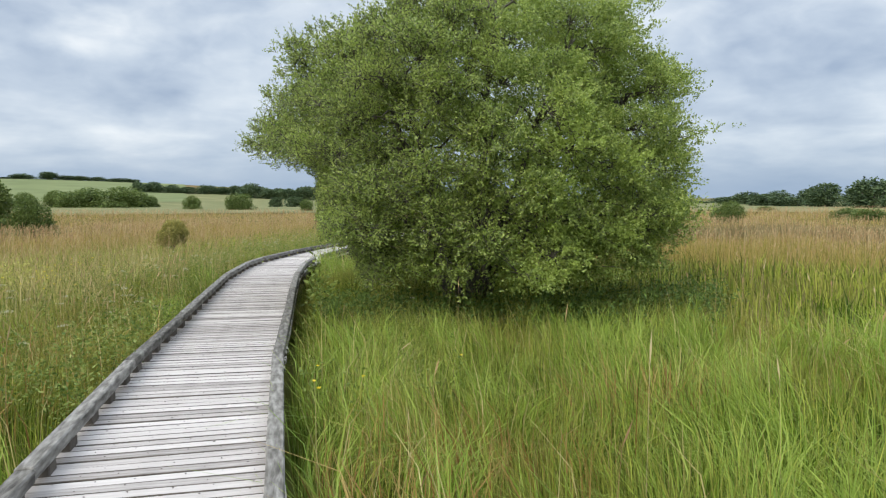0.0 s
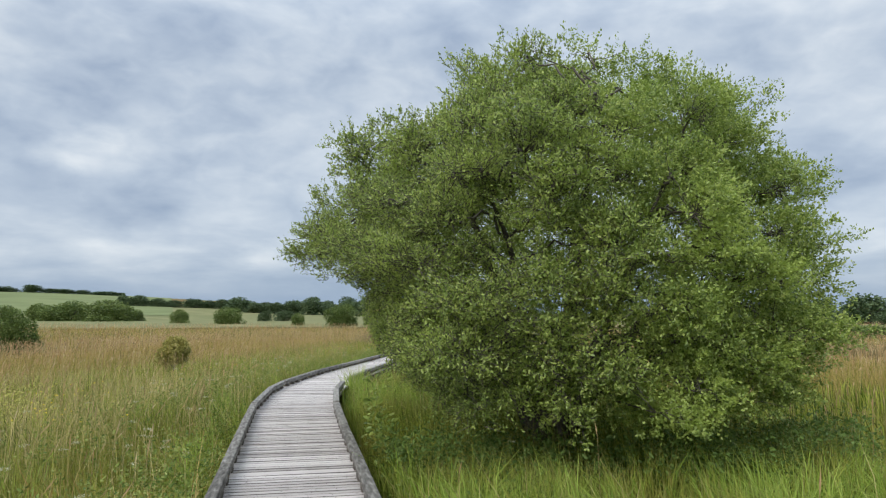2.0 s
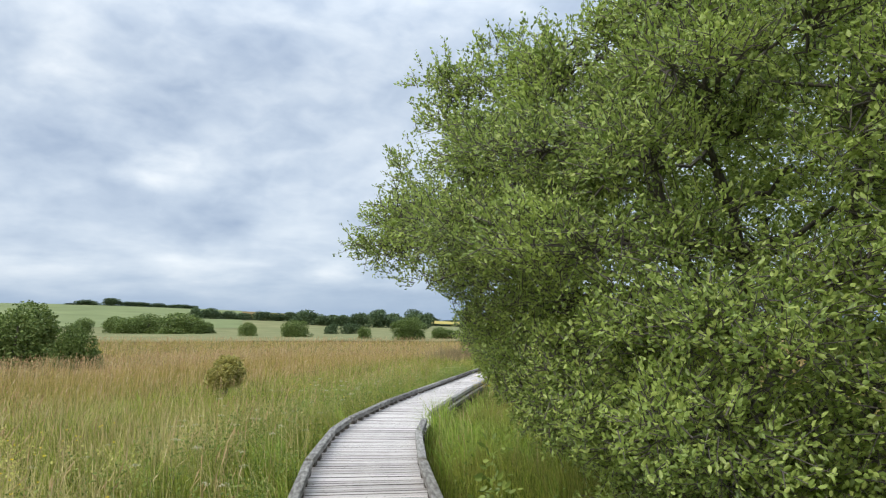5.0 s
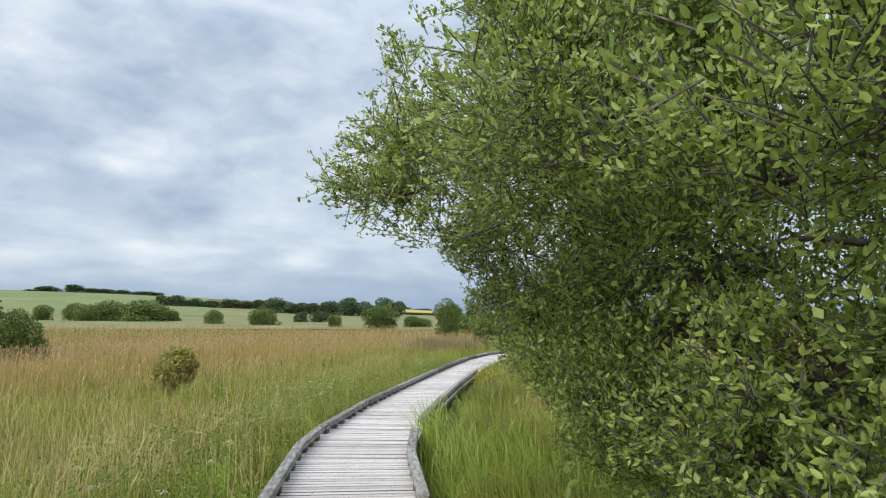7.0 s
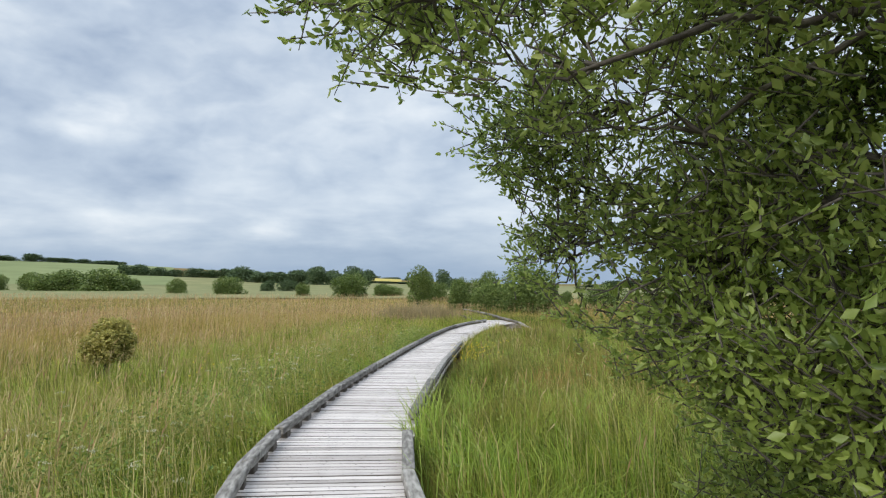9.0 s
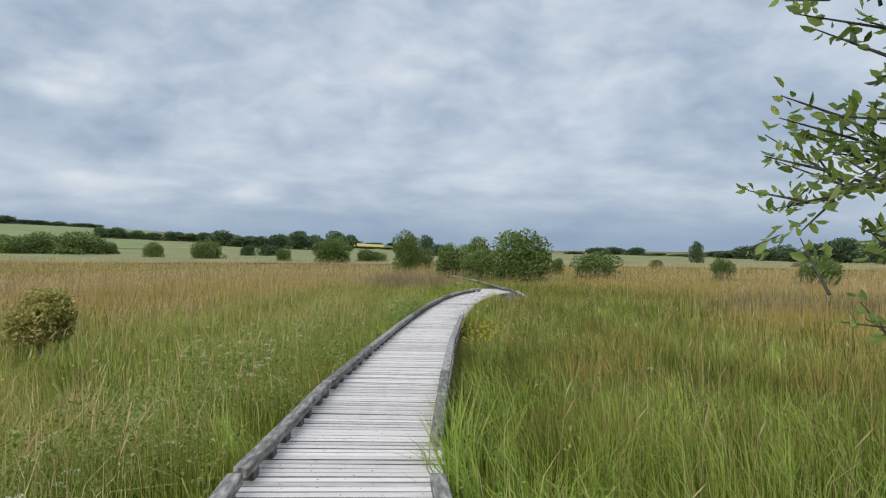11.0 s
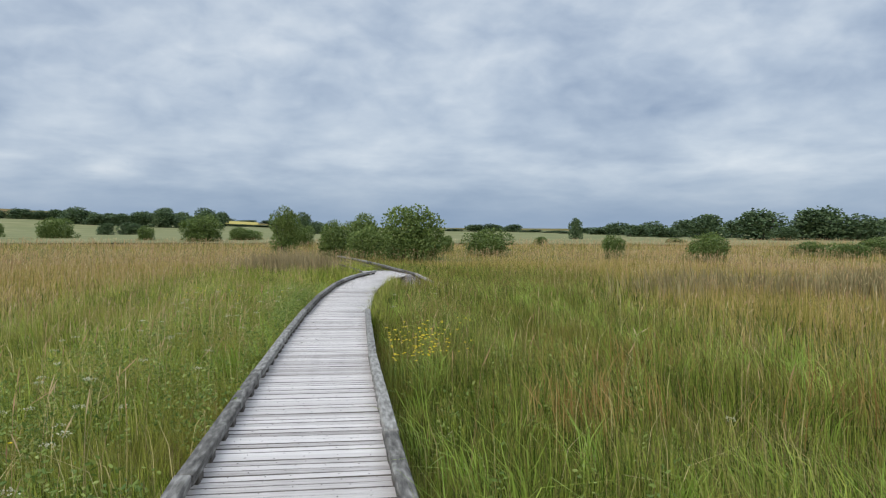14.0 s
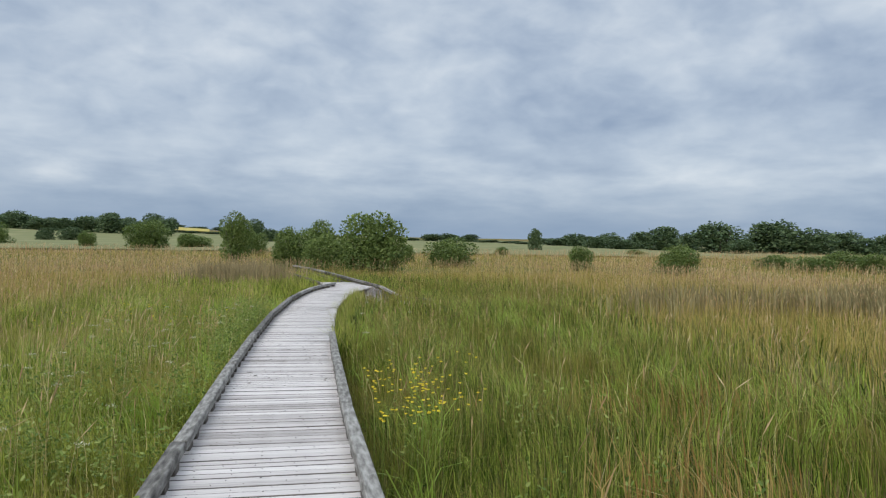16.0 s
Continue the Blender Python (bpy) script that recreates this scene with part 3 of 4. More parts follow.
def tubes_mesh(name, list_of, mat):
    vs, fs, base = [], [], 0
    for v, f in list_of:
        vs.append(v), fs.append(f + base)
        base += len(v)
    f = np.vstack(fs)
    return mesh_of(name, np.vstack(vs), f.ravel(), np.full(len(f), 4), mat, smooth=True)


def leaf_mesh(name, pos, direction, size, rs, mat, width=0.36, face=None):
    """Folded pointed leaves: four triangles each, growing from pos along direction."""
    n = len(pos)
    d = direction / (np.linalg.norm(direction, axis=1)[:, None] + 1e-9)
    r = rs.normal(0, 1, (n, 3)) if face is None else rs.normal(0, 0.55, (n, 3)) + face
    s = np.cross(r, d)
    s /= np.linalg.norm(s, axis=1)[:, None] + 1e-9
    u = np.cross(s, d)
    L, W = size[:, None], size[:, None] * width
    v = np.stack((pos, pos + d * L * 0.28 + s * W * 0.44 + u * W * 0.16, pos + d * L * 0.68 + s * W * 0.40 + u * W * 0.12, pos + d * L - u * L * 0.10,
                  pos + d * L * 0.68 - s * W * 0.40 + u * W * 0.12, pos + d * L * 0.28 - s * W * 0.44 + u * W * 0.16), 1).reshape(-1, 3)
    i = np.arange(n)[:, None] * 6
    f = np.concatenate((i + np.array((0, 1, 2, 3)), i + np.array((0, 3, 4, 5))), 1).ravel()
    return mesh_of(name, v, f, np.full(n * 2, 4), mat)


def clump_mesh(name, pos, direction, size, rs, mat, width, face=None):
    """Folded lozenge leaves, two triangles each, for bushes seen from afar."""
    n = len(pos)
    d = direction / (np.linalg.norm(direction, axis=1)[:, None] + 1e-9)
    s = np.cross(rs.normal(0, 1, (n, 3)) if face is None else rs.normal(0, 0.55, (n, 3)) + face, d)
    s /= np.linalg.norm(s, axis=1)[:, None] + 1e-9
    u = np.cross(s, d)
    L, W = size[:, None], size[:, None] * width
    v = np.stack((pos, pos + d * L * 0.5 + s * W * 0.5 + u * W * 0.2, pos + d * L, pos + d * L * 0.5 - s * W * 0.5 + u * W * 0.2), 1).reshape(-1, 3)
    i = np.arange(n)[:, None] * 4
    f = np.concatenate((i + np.array((0, 1, 2)), i + np.array((0, 2, 3))), 1).ravel()
    return mesh_of(name, v, f, np.full(n * 2, 3), mat)


def unit(v):
    return v / (np.linalg.norm(v, axis=-1, keepdims=True) + 1e-9)


WILLOW_BASE = np.array((0.35, 11.1, -0.35))
HEART = np.array((0.43, 11.15, 1.85))
SEMI = np.array((3.48, 3.15, 3.1))


def crown_radius(g):
    """The willow's outline: distance from its heart in each direction, lobed and uneven, squarish in plan."""
    az, el = np.arctan2(g[:, 1], g[:, 0]), np.arcsin(np.clip(g[:, 2], -1, 1))
    lobes = 0.09 * np.sin(3 * az + 1.0) * np.cos(el) + 0.08 * np.sin(5 * az + 7 * el + 0.6) + 0.07 * np.sin(9 * az - 4 * el) + 0.05 * np.sin(14 * az + 11 * el + 2)
    p = 2.4
    plan = (np.abs(np.cos(az)) ** p + np.abs(np.sin(az)) ** p) ** (-1 / p)
    slope = smooth_step(0.55, 0.95, g @ np.array((-0.74, -0.1, 0.66)))
    return (1.0 + lobes * 0.5) * (1 + (plan - 1) * np.cos(el) ** 2) * (1 - 0.09 * slope - 0.07 * smooth_step(0.6, 0.95, g @ np.array((0.86, -0.1, -0.5))))


def crown_points(rs, n, shell):
    """Points in the crown; shell near 0 spreads them evenly, near 1 keeps them to the outside."""
    g = unit(rs.normal(0, 1, (n, 3)))
    g[:, 2] = np.where(g[:, 2] < -0.55, -g[:, 2], g[:, 2])
    rad = crown_radius(g) * (shell + (1 - shell) * rs.uniform(0, 1, n) ** 0.5)
    return HEART + g * SEMI * 0.875 * rad[:, None], g


def open_side(y, z):
    """How far towards the deck the crown may reach: over the deck above head height only."""
    low = np.interp(z, (0.9, 1.1, 1.4, 1.57, 1.9, 2.05, 2.2), (-1.8, -2.0, -2.3, -2.42, -2.7, -3.1, -3.5))
    back = np.interp(z, (0.9, 1.1, 1.4, 1.57, 1.9, 2.1, 2.3, 2.55), (-1.8, -2.0, -2.3, -2.42, -2.55, -2.75, -3.05, -3.5))
    deck = np.interp(y, LINE[:, 1], LINE[:, 0]) + np.where(z < 1.98, 1.02 + 0.5 * (z < 0.9), -2.0)
    return np.maximum(deck, np.where(y < 10.6, -9.0, np.where(y < 12.5, low, back)))


def clear_of_path(p):
    return p[:, 0] > open_side(p[:, 1], p[:, 2])


def make_willow():
    rs = np.random.RandomState(21)
    tree = tagged(new("willow_tree"), "broad many-stemmed willow with small green leaves beside boardwalk", "tree")
    stems, limbs, anchors = [], [], []
    for k in range(9):
        a = k * 2 * math.pi / 9 + rs.uniform(-0.25, 0.25)
        out = np.array((math.cos(a), math.sin(a), 0))
        h, sp = rs.uniform(2.6, 4.3), rs.uniform(1.0, 2.4)
        u = np.linspace(0, 1, 9)
        pts = WILLOW_BASE + out * 0.18 + np.outer(u ** 1.1 * sp, out) + np.outer(u ** 0.85 * h, (0, 0, 1)) + rs.normal(0, 0.06, (9, 3)) * u[:, None]
        stems.append((pts, np.linspace(rs.uniform(0.06, 0.10), 0.02, 9)))
        anchors += [p for p in pts[2:]]
    anchors = np.array(anchors)
    # boughs keep apart from one another, so that the crown breaks into billows with gaps between them
    cand, _ = crown_points(rs, 3000, 0.70)
    taken = []
    for i, p in enumerate(cand):
        if all((p[0] - q[0]) ** 2 + (p[1] - q[1]) ** 2 + 1.7 * (p[2] - q[2]) ** 2 > 0.40 for q in (cand[k] for k in taken)):
            taken.append(i)
    heads = cand[taken]
    side = open_side(heads[:, 1], heads[:, 2]) + rs.uniform(0.1, 0.5, len(heads))
    heads[:, 0] = np.maximum(heads[:, 0], side)
    boughs = np.repeat(heads, 12, 0)
    g = unit(rs.normal(0, 1, boughs.shape) + unit(boughs - HEART) * 0.7 + np.array((0, 0, 0.35)))
    ends = boughs + g * np.array((0.40, 0.40, 0.27)) * rs.uniform(0.55, 1.0, (len(g), 1)) * np.repeat(rs.uniform(0.8, 1.25, (len(taken), 1)), 12, 0)
    dirs = unit(unit(ends - HEART) + g * 0.8)
    # limbs that reach out over the deck
    over = np.array((-2.7, 12.3, 2.75)) + rs.uniform(-1, 1, (46, 3)) * np.array((0.36, 0.8, 0.75))
    far = np.array((3.25, 10.7, 3.1)) + rs.uniform(-1, 1, (16, 3)) * np.array((0.1, 0.5, 0.5))
    hang = np.array((-2.2, 13.6, 1.95)) + rs.uniform(-1, 1, (34, 3)) * np.array((0.3, 0.4, 0.7))
    low = np.array((-1.85, 11.8, 1.3)) + rs.uniform(-1, 1, (44, 3)) * np.array((0.3, 0.9, 0.55))

    def cluster(n, centre, spread):
        return np.array(centre) + rs.uniform(-1, 1, (n, 3)) * np.array(spread)

    extra = np.vstack((over, far, hang, low, cluster(6, (-3.1, 12.0, 2.44), (0.12, 0.2, 0.10)), cluster(16, (-2.95, 12.85, 2.7), (0.2, 0.4, 0.3)), cluster(44, (2.5, 10.7, 4.0), (0.5, 0.8, 0.4)), cluster(48, (-1.2, 13.0, 2.8), (0.6, 0.6, 0.6)),
                       cluster(22, (-1.7, 11.3, 3.85), (0.35, 0.6, 0.3)), cluster(26, (0.3, 11.0, 4.65), (0.9, 0.8, 0.22)), cluster(34, (2.9, 10.4, 1.1), (0.4, 0.8, 0.55)), cluster(56, (0.1, 8.6, 2.5), (1.4, 0.5, 1.0)), cluster(36, (3.2, 10.3, 1.7), (0.35, 0.7, 0.8)),
                       cluster(28, (-2.15, 11.7, 3.65), (0.35, 0.5, 0.35)), cluster(34, (-0.1, 13.0, 3.5), (1.1, 0.6, 0.6)), cluster(36, (-1.3, 13.1, 1.9), (0.35, 0.5, 0.55)), cluster(26, (0.6, 10.7, 4.72), (1.5, 0.6, 0.16)),
                       cluster(60, (0.2, 8.75, 0.95), (1.7, 0.5, 0.6)), cluster(36, (-1.35, 9.6, 0.95), (0.5, 0.9, 0.5)), cluster(30, (1.9, 9.3, 0.95), (0.8, 0.6, 0.5))))
    ends = np.vstack((ends, extra))
    dirs = np.vstack((dirs, unit(extra - HEART)))
    ok = clear_of_path(ends) & (ends[:, 2] > 0.48)
    ends, dirs = ends[ok], dirs[ok]
    # a limb runs from a stem to the middle of each bough, and branchlets from there to the sprays
    hubs = np.vstack((heads, extra[::7]))
    hubs = hubs[clear_of_path(hubs) & (hubs[:, 2] > 0.5)]
    joint = []
    for h in hubs:
        near = anchors[np.argmin(np.linalg.norm(anchors - h, axis=1) + 0.8 * np.maximum(0, anchors[:, 2] - h[2]))]
        u = np.linspace(0, 1, 8)[:, None]
        h = h * 0.86 + near * 0.14
        joint.append(h)
        sag = np.array((0, 0, 0.25)) * np.sin(u * np.pi) * rs.uniform(0.2, 1)
        limbs.append((near + (h - near) * u + sag + rs.normal(0, 0.05, (8, 3)) * np.sin(u * np.pi), np.linspace(0.022, 0.007, 8)))
    joint = np.array(joint)
    twig_p, twig_d = [], []
    for e, g in zip(ends, dirs):
        near = joint[np.argmin(np.linalg.norm(joint - e, axis=1))]
        u = np.linspace(0, 1, 7)[:, None]
        pts = near + (e - near) * u + rs.normal(0, 0.04, (7, 3)) * np.sin(u * np.pi)
        limbs.append((pts, np.linspace(0.007, 0.002, 7)))
        for q, twigs, spread in ((4, 1, 0.08), (5, 4, 0.09), (6, 10, 0.095)):
            for _ in range(twigs):
                off = rs.normal(0, 1, 3) * np.array((1.0, 1.0, 0.62)) * spread
                dv = unit(g * 0.45 + off * 3.2 + np.array((0, 0, 0.25)) + rs.normal(0, 0.5, 3))
                twig_p.append(pts[q] + off), twig_d.append(dv)
    twig_p, twig_d = np.array(twig_p), np.array(twig_d)
    ln = rs.uniform(0.09, 0.22, len(twig_p))
    tips = twig_p + twig_d * ln[:, None]
    ok = clear_of_path(tips) & (tips[:, 2] > 0.3)
    twig_p, twig_d, ln = twig_p[ok], twig_d[ok], ln[ok]
    for p, r in stems:
        mesh_part("stem", tubes_mesh("stem", [tube(p, r, 8)], M_BARK), tree)
    mesh_part("branchwork", tubes_mesh("branchwork", [tube(p, r, 4) for p, r in limbs], M_BARK), tree, kind="stuff")
    mesh_part("fine_twig_growth", tubes_mesh("fine_twig_growth", [tube(np.array((p, p + d * l)), (0.004, 0.0015), 3)
                                                     for p, d, l, s in zip(twig_p, twig_d, ln, from_path(twig_p[:, 0], twig_p[:, 1])) if s < 3.2], M_BARK), tree, kind="stuff")
    per = 12
    t = np.tile(np.linspace(0.1, 1.0, per), len(twig_p))
    P, D, LN = np.repeat(twig_p, per, 0), np.repeat(twig_d, per, 0), np.repeat(ln, per)
    pos = P + D * (t * LN)[:, None]
    ld = unit(D * 0.8 + unit(rs.normal(0, 1, pos.shape)) * 0.9 + np.array((0, 0, 0.1)))
    pos += rs.normal(0, 0.012, pos.shape)
    face = unit(pos - HEART) * 0.6 + np.array((0, 0, 0.7))
    close = (from_path(pos[:, 0], pos[:, 1]) < 2.1) & (pos[:, 2] < 3.2)
    k = close
    mesh_part("lower_foliage", leaf_mesh("lower_foliage", pos[k], ld[k], rs.uniform(0.022, 0.043, k.sum()), rs, M_LEAF, 0.5, face[k]), tree)
    # leaves within the crown
    g = unit(rs.normal(0, 1, (60000, 3)))
    g[:, 2] = np.where(g[:, 2] < -0.5, -g[:, 2], g[:, 2])
    inner = HEART + g * SEMI * (crown_radius(g) * 0.80 * rs.uniform(0.12, 1, len(g)) ** 0.5)[:, None]
    inner = inner[clear_of_path(inner) & (inner[:, 2] > 0.45)]
    pos = np.vstack((pos[~close], inner))
    ld = np.vstack((ld[~close], unit(rs.normal(0, 1, inner.shape))))
    face = np.vstack((face[~close], unit(inner - HEART) * 0.6 + np.array((0, 0, 0.7))))
    mesh_part("crown", clump_mesh("crown", pos, ld, rs.uniform(0.028, 0.048, len(pos)), rs, M_LEAF, 0.6, face), tree)


make_willow()


def bush_meshes(rs, leaves, leaf, mat, tall):
    """A unit bush, one metre wide and high: stems and an uneven crown of clumps."""
    lobes = []
    for k in range(rs.randint(9, 14)):
        g = unit(rs.normal(0, 1, 3) * np.array((1, 1, 0.9)))
        g[2] = abs(g[2]) if tall < 0.5 else g[2]
        rr = rs.uniform(0.17, 0.25)
        c = np.array((0, 0, 0.48)) + g * np.array((0.5 - rr, 0.5 - rr, 0.50 - rr)) * rs.uniform(0.75, 1.05)
        lobes.append((c, rr))
    lobes.append((np.array((0, 0, 0.42)), 0.3))
    for k in range(5):
        q = k * 1.2566 + rs.uniform(-0.3, 0.3)
        lobes.append((np.array((0.24 * math.cos(q), 0.24 * math.sin(q), 0.2)), 0.22))
    pos, d = [], []
    tot = sum(r * r for _, r in lobes)
    for c, r in lobes:
        n = int(leaves * r * r / tot)
        g = unit(rs.normal(0, 1, (n, 3)))
        p = c + g * (r * rs.uniform(0.7, 1.08, n))[:, None]
        pos.append(p), d.append(unit(g * 0.6 + rs.normal(0, 0.7, (n, 3))))
    pos, d = np.vstack(pos), np.vstack(d)
    k = pos[:, 2] > -0.02
    pos, d = pos[k], d[k]
    crown = clump_mesh("crown", pos, d, rs.uniform(0.7, 1.3, len(pos)) * leaf, rs, mat, 0.7)
    st = []
    for c, r in lobes[:6]:
        u = np.linspace(0, 1, 4)[:, None]
        pts = np.array((0, 0, -0.15)) + (c - np.array((0, 0, -0.15))) * u + np.array((0, 0, 0.04)) * np.sin(u * np.pi)
        st.append(tube(pts, (0.03, 0.022, 0.015, 0.006), 5))
    return crown, tubes_mesh("trunk", st, M_BARK)


def make_kinds():
    rs = np.random.RandomState(77)
    kinds = {}
    for kind, n, leaves, leaf, mat in (("near", 1, 13000, 0.055, M_OLIVE), ("mid", 5, 9500, 0.038, M_LEAF_MID), ("far", 6, 3000, 0.07, M_LEAF_FAR)):
        kinds[kind] = [bush_meshes(rs, leaves, leaf, mat, 0.6) for _ in range(n)]
    return kinds


KINDS = make_kinds()
prand = random.Random(12)


def plant(name, kind, x, y, w, h, label, category, group="", sink=0.0, turn=None, d=None, lift=0.0):
    crown, trunk = prand.choice(KINDS[kind])
    top = tagged(new(name), label, category, group)
    z = float(ground_z(x, y)) - sink
    top.matrix_world = pose(x, y, z, 0, 0, prand.uniform(0, 360) if turn is None else turn)
    for nm, me in (("crown", crown), ("trunk", trunk)):
        ob = new(nm, me)
        ob.parent = top
        ob.scale = (w, d or w * prand.uniform(0.8, 1.1), h + (2 * lift if nm == "trunk" else 0))
        ob.location.z = lift if nm == "crown" else 0
    return top


def at(az, r):
    x, y = polar(az, r)
    return float(x), float(y)


# small bush in the open grass
plant("small_bush", "near", -9.2, 24.0, 1.15, 0.9, "small lone round bush with olive leaves in brown grass", "bush", lift=0.46)
# scrub and trees round the marsh: x, y, width, height of the top over the deck
SCRUB = [
    (3.5, 59.8, 4.1, 3.4), (1.0, 58.1, 2.54, 1.78), (-0.3, 64.2, 3.3, 2.36), (1.3, 68.1, 3.6, 2.9), (11.2, 68.2, 4.33, 1.75),
    (8.8, 73.0, 1.42, 0.99), (19.0, 63.0, 2.22, 1.19), (22.7, 57.4, 3.13, 1.43), (25.0, 95.2, 1.95, 0.64), (-13.9, 105.7, 5.45, 3.16),
    (-9.4, 113.1, 4.22, 1.66), (-21.3, 111.6, 2.41, 1.83), (36.9, 65.4, 3.45, 0.74), (36.0, 60.8, 3.22, 0.8), (42.0, 63.3, 4.06, 1.16),
    (39.1, 57.8, 2.76, 1.04), (45.6, 99.7, 3.77, 0.48), (-28.6, 43.1, 4.66, 3.29), (-23.9, 41.9, 3.04, 2.06), (-34.8, 123.0, 4.76, 3.08),
    (-45.7, 130.0, 3.3, 2.64), (-75.9, 166.3, 15.56, 5.41), (-84.9, 167.4, 11.43, 5.01), (-91.0, 169.8, 7.34, 4.39), (-71.2, 173.8, 5.14, 2.83),
    (-100.3, 170.3, 6.03, 3.83), (-2.2, 88.3, 2.56, 2.04)
]
for x, y, w, top in SCRUB:
    plant("willow_bush", "mid", x, y, w * 1.22, (top - float(ground_z(x, y))) * 1.04 + 0.1 * w,  "rounded green willow bush standing in open marsh grass", "bush", "bushes in the marsh", d=w * 0.9, sink=0.1 * w)
for x, y, w, top in [(-4.0, 72.3, 2.49, 3.41)]:
    plant("young_tree", "mid", x, y, w * 1.1, (top - float(ground_z(x, y))) * 1.04, "slender upright young tree with pale green leaves", "tree", d=w)
WOODS = [
    (41.6, 124.1, 2.56, 3.21), (73.0, 135.6, 8.0, 4.25), (81.6, 159.7, 8.12, 3.53), (71.7, 118.2, 9.13, 4.79), (81.7, 116.6, 9.5, 5.27),
    (85.5, 113.1, 7.84, 4.1), (94.6, 115.4, 7.23, 3.74), (95.5, 110.1, 7.5, 3.64), (78.7, 167.1, 8.1, 3.37), (82.0, 188.0, 10.56, 3.48),
    (81.0, 199.6, 8.73, 2.55), (82.3, 141.4, 7.15, 3.49), (86.5, 128.2, 6.31, 3.22), (71.5, 148.3, 7.15, 2.5), (69.8, 110.9, 4.68, 2.03),
    (71.2, 159.8, 6.35, 2.22), (57.3, 281.4, 8.57, 1.31), (64.4, 274.5, 9.26, 2.93), (72.4, 277.4, 9.43, 3.51), (75.9, 265.9, 8.26, 2.93),
    (78.9, 254.4, 8.73, 1.2), (83.3, 242.1, 9.53, 0.97), (80.1, 221.9, 6.99, 0.75), (89.6, 228.7, 8.22, 1.91), (-75.1, 278.7, 12.0, 8.08),
    (-66.9, 275.6, 10.52, 6.01), (-60.0, 274.2, 10.4, 5.78), (-53.2, 273.5, 10.32, 6.3), (-45.0, 269.9, 10.53, 7.33), (-37.5, 271.1, 9.72, 6.26),
    (-29.3, 267.0, 9.53, 7.66), (-38.5, 164.2, 3.57, 2.1), (-34.5, 165.1, 5.0, 2.29), (0.2, 218.3, 4.76, 5.7), (3.2, 198.2, 5.72, 3.0),
    (-123.6, 292.8, 7.38, 9.63), (-118.4, 294.9, 8.86, 9.03), (-112.9, 297.1, 7.38, 7.96), (-107.3, 299.2, 9.84, 7.1), (-100.4, 301.6, 9.35, 7.88),
    (-94.5, 303.4, 7.88, 7.48), (-89.3, 305.0, 8.37, 7.54), (-83.5, 306.6, 7.38, 9.27), (-77.6, 308.2, 8.86, 6.94), (-71.4, 309.7, 8.86, 6.52),
    (-65.2, 311.0, 9.84, 6.09), (-58.6, 312.3, 8.86, 7.35), (-52.0, 313.5, 8.86, 8.86), (-45.5, 314.4, 8.86, 8.67), (-36.6, 315.6, 9.84, 8.98),
    (-31.2, 316.1, 7.38, 7.55), (-23.6, 316.7, 9.84, 2.6), (-15.1, 317.2, 9.84, 2.4), (-44.8, 492, 14, 7.2), (-31.4, 493, 14, 6.4), (-18.0, 494, 14, 5.8), (-7.7, 317.4, 9.84, 5.98), (-227.2, 374.1, 12.29, 13.99),
    (-222.1, 377.1, 13.66, 15.91), (-211.8, 383.0, 12.29, 16.8), (-204.1, 387.2, 9.56, 15.17), (-197.8, 390.5, 10.24, 15.63), (-190.7, 394.1, 8.88, 14.55),
    (-181.9, 398.2, 15.02, 14.43), (-175.2, 401.2, 10.24, 13.29)
]
for x, y, w, top in WOODS:
    plant("hedgerow_tree", "far", x, y, w * 1.03, (top - float(ground_z(x, y))) * 1.07, "dark green broadleaf tree in a far hedgerow", "tree", "trees round the marsh", d=w * 1.03)


# ---- straw, herbs, reeds and flowers ----
def make_straw():
    """Bleached last-year stalks and arching pale flower stems that stand out of the green."""
    rs = np.random.RandomState(31)
    x, y, d = scatter(rs, 46000, -11, 8, 0.3, 40, EDGE + 0.1, EDGE + 6.5)
    x2, y2, d2 = scatter(rs, 9000, -11, -3.2, 9, 19, EDGE + 1.3, EDGE + 7)
    x, y = np.concatenate((x, x2)), np.concatenate((y, y2))
    k = rs.uniform(0, 1, len(x)) < np.clip(patchy(x, y, 1.1, 2.0), 0.1, 1) * (1 - 0.62 * smooth_step(17, 22, y)) * np.maximum(open_ground(x, y), 0.45 * (y < 7))
    x, y = x[k], y[k]
    n = len(x)
    me = blades("dry_stalks", x, y, rs, np.clip(rs.normal(0.78, 0.16, n), 0.35, 1.25) * (1 - 0.14 * smooth_step(17, 23, y)), rs.uniform(0.004, 0.010, n), np.clip(rs.gamma(1.6, 0.3, n), 0.02, 1.5), M_STRAW)
    tagged(new("dry_stalks", me), "bleached straw-coloured dead grass stalks among green blades", "grass", kind="stuff")


make_straw()


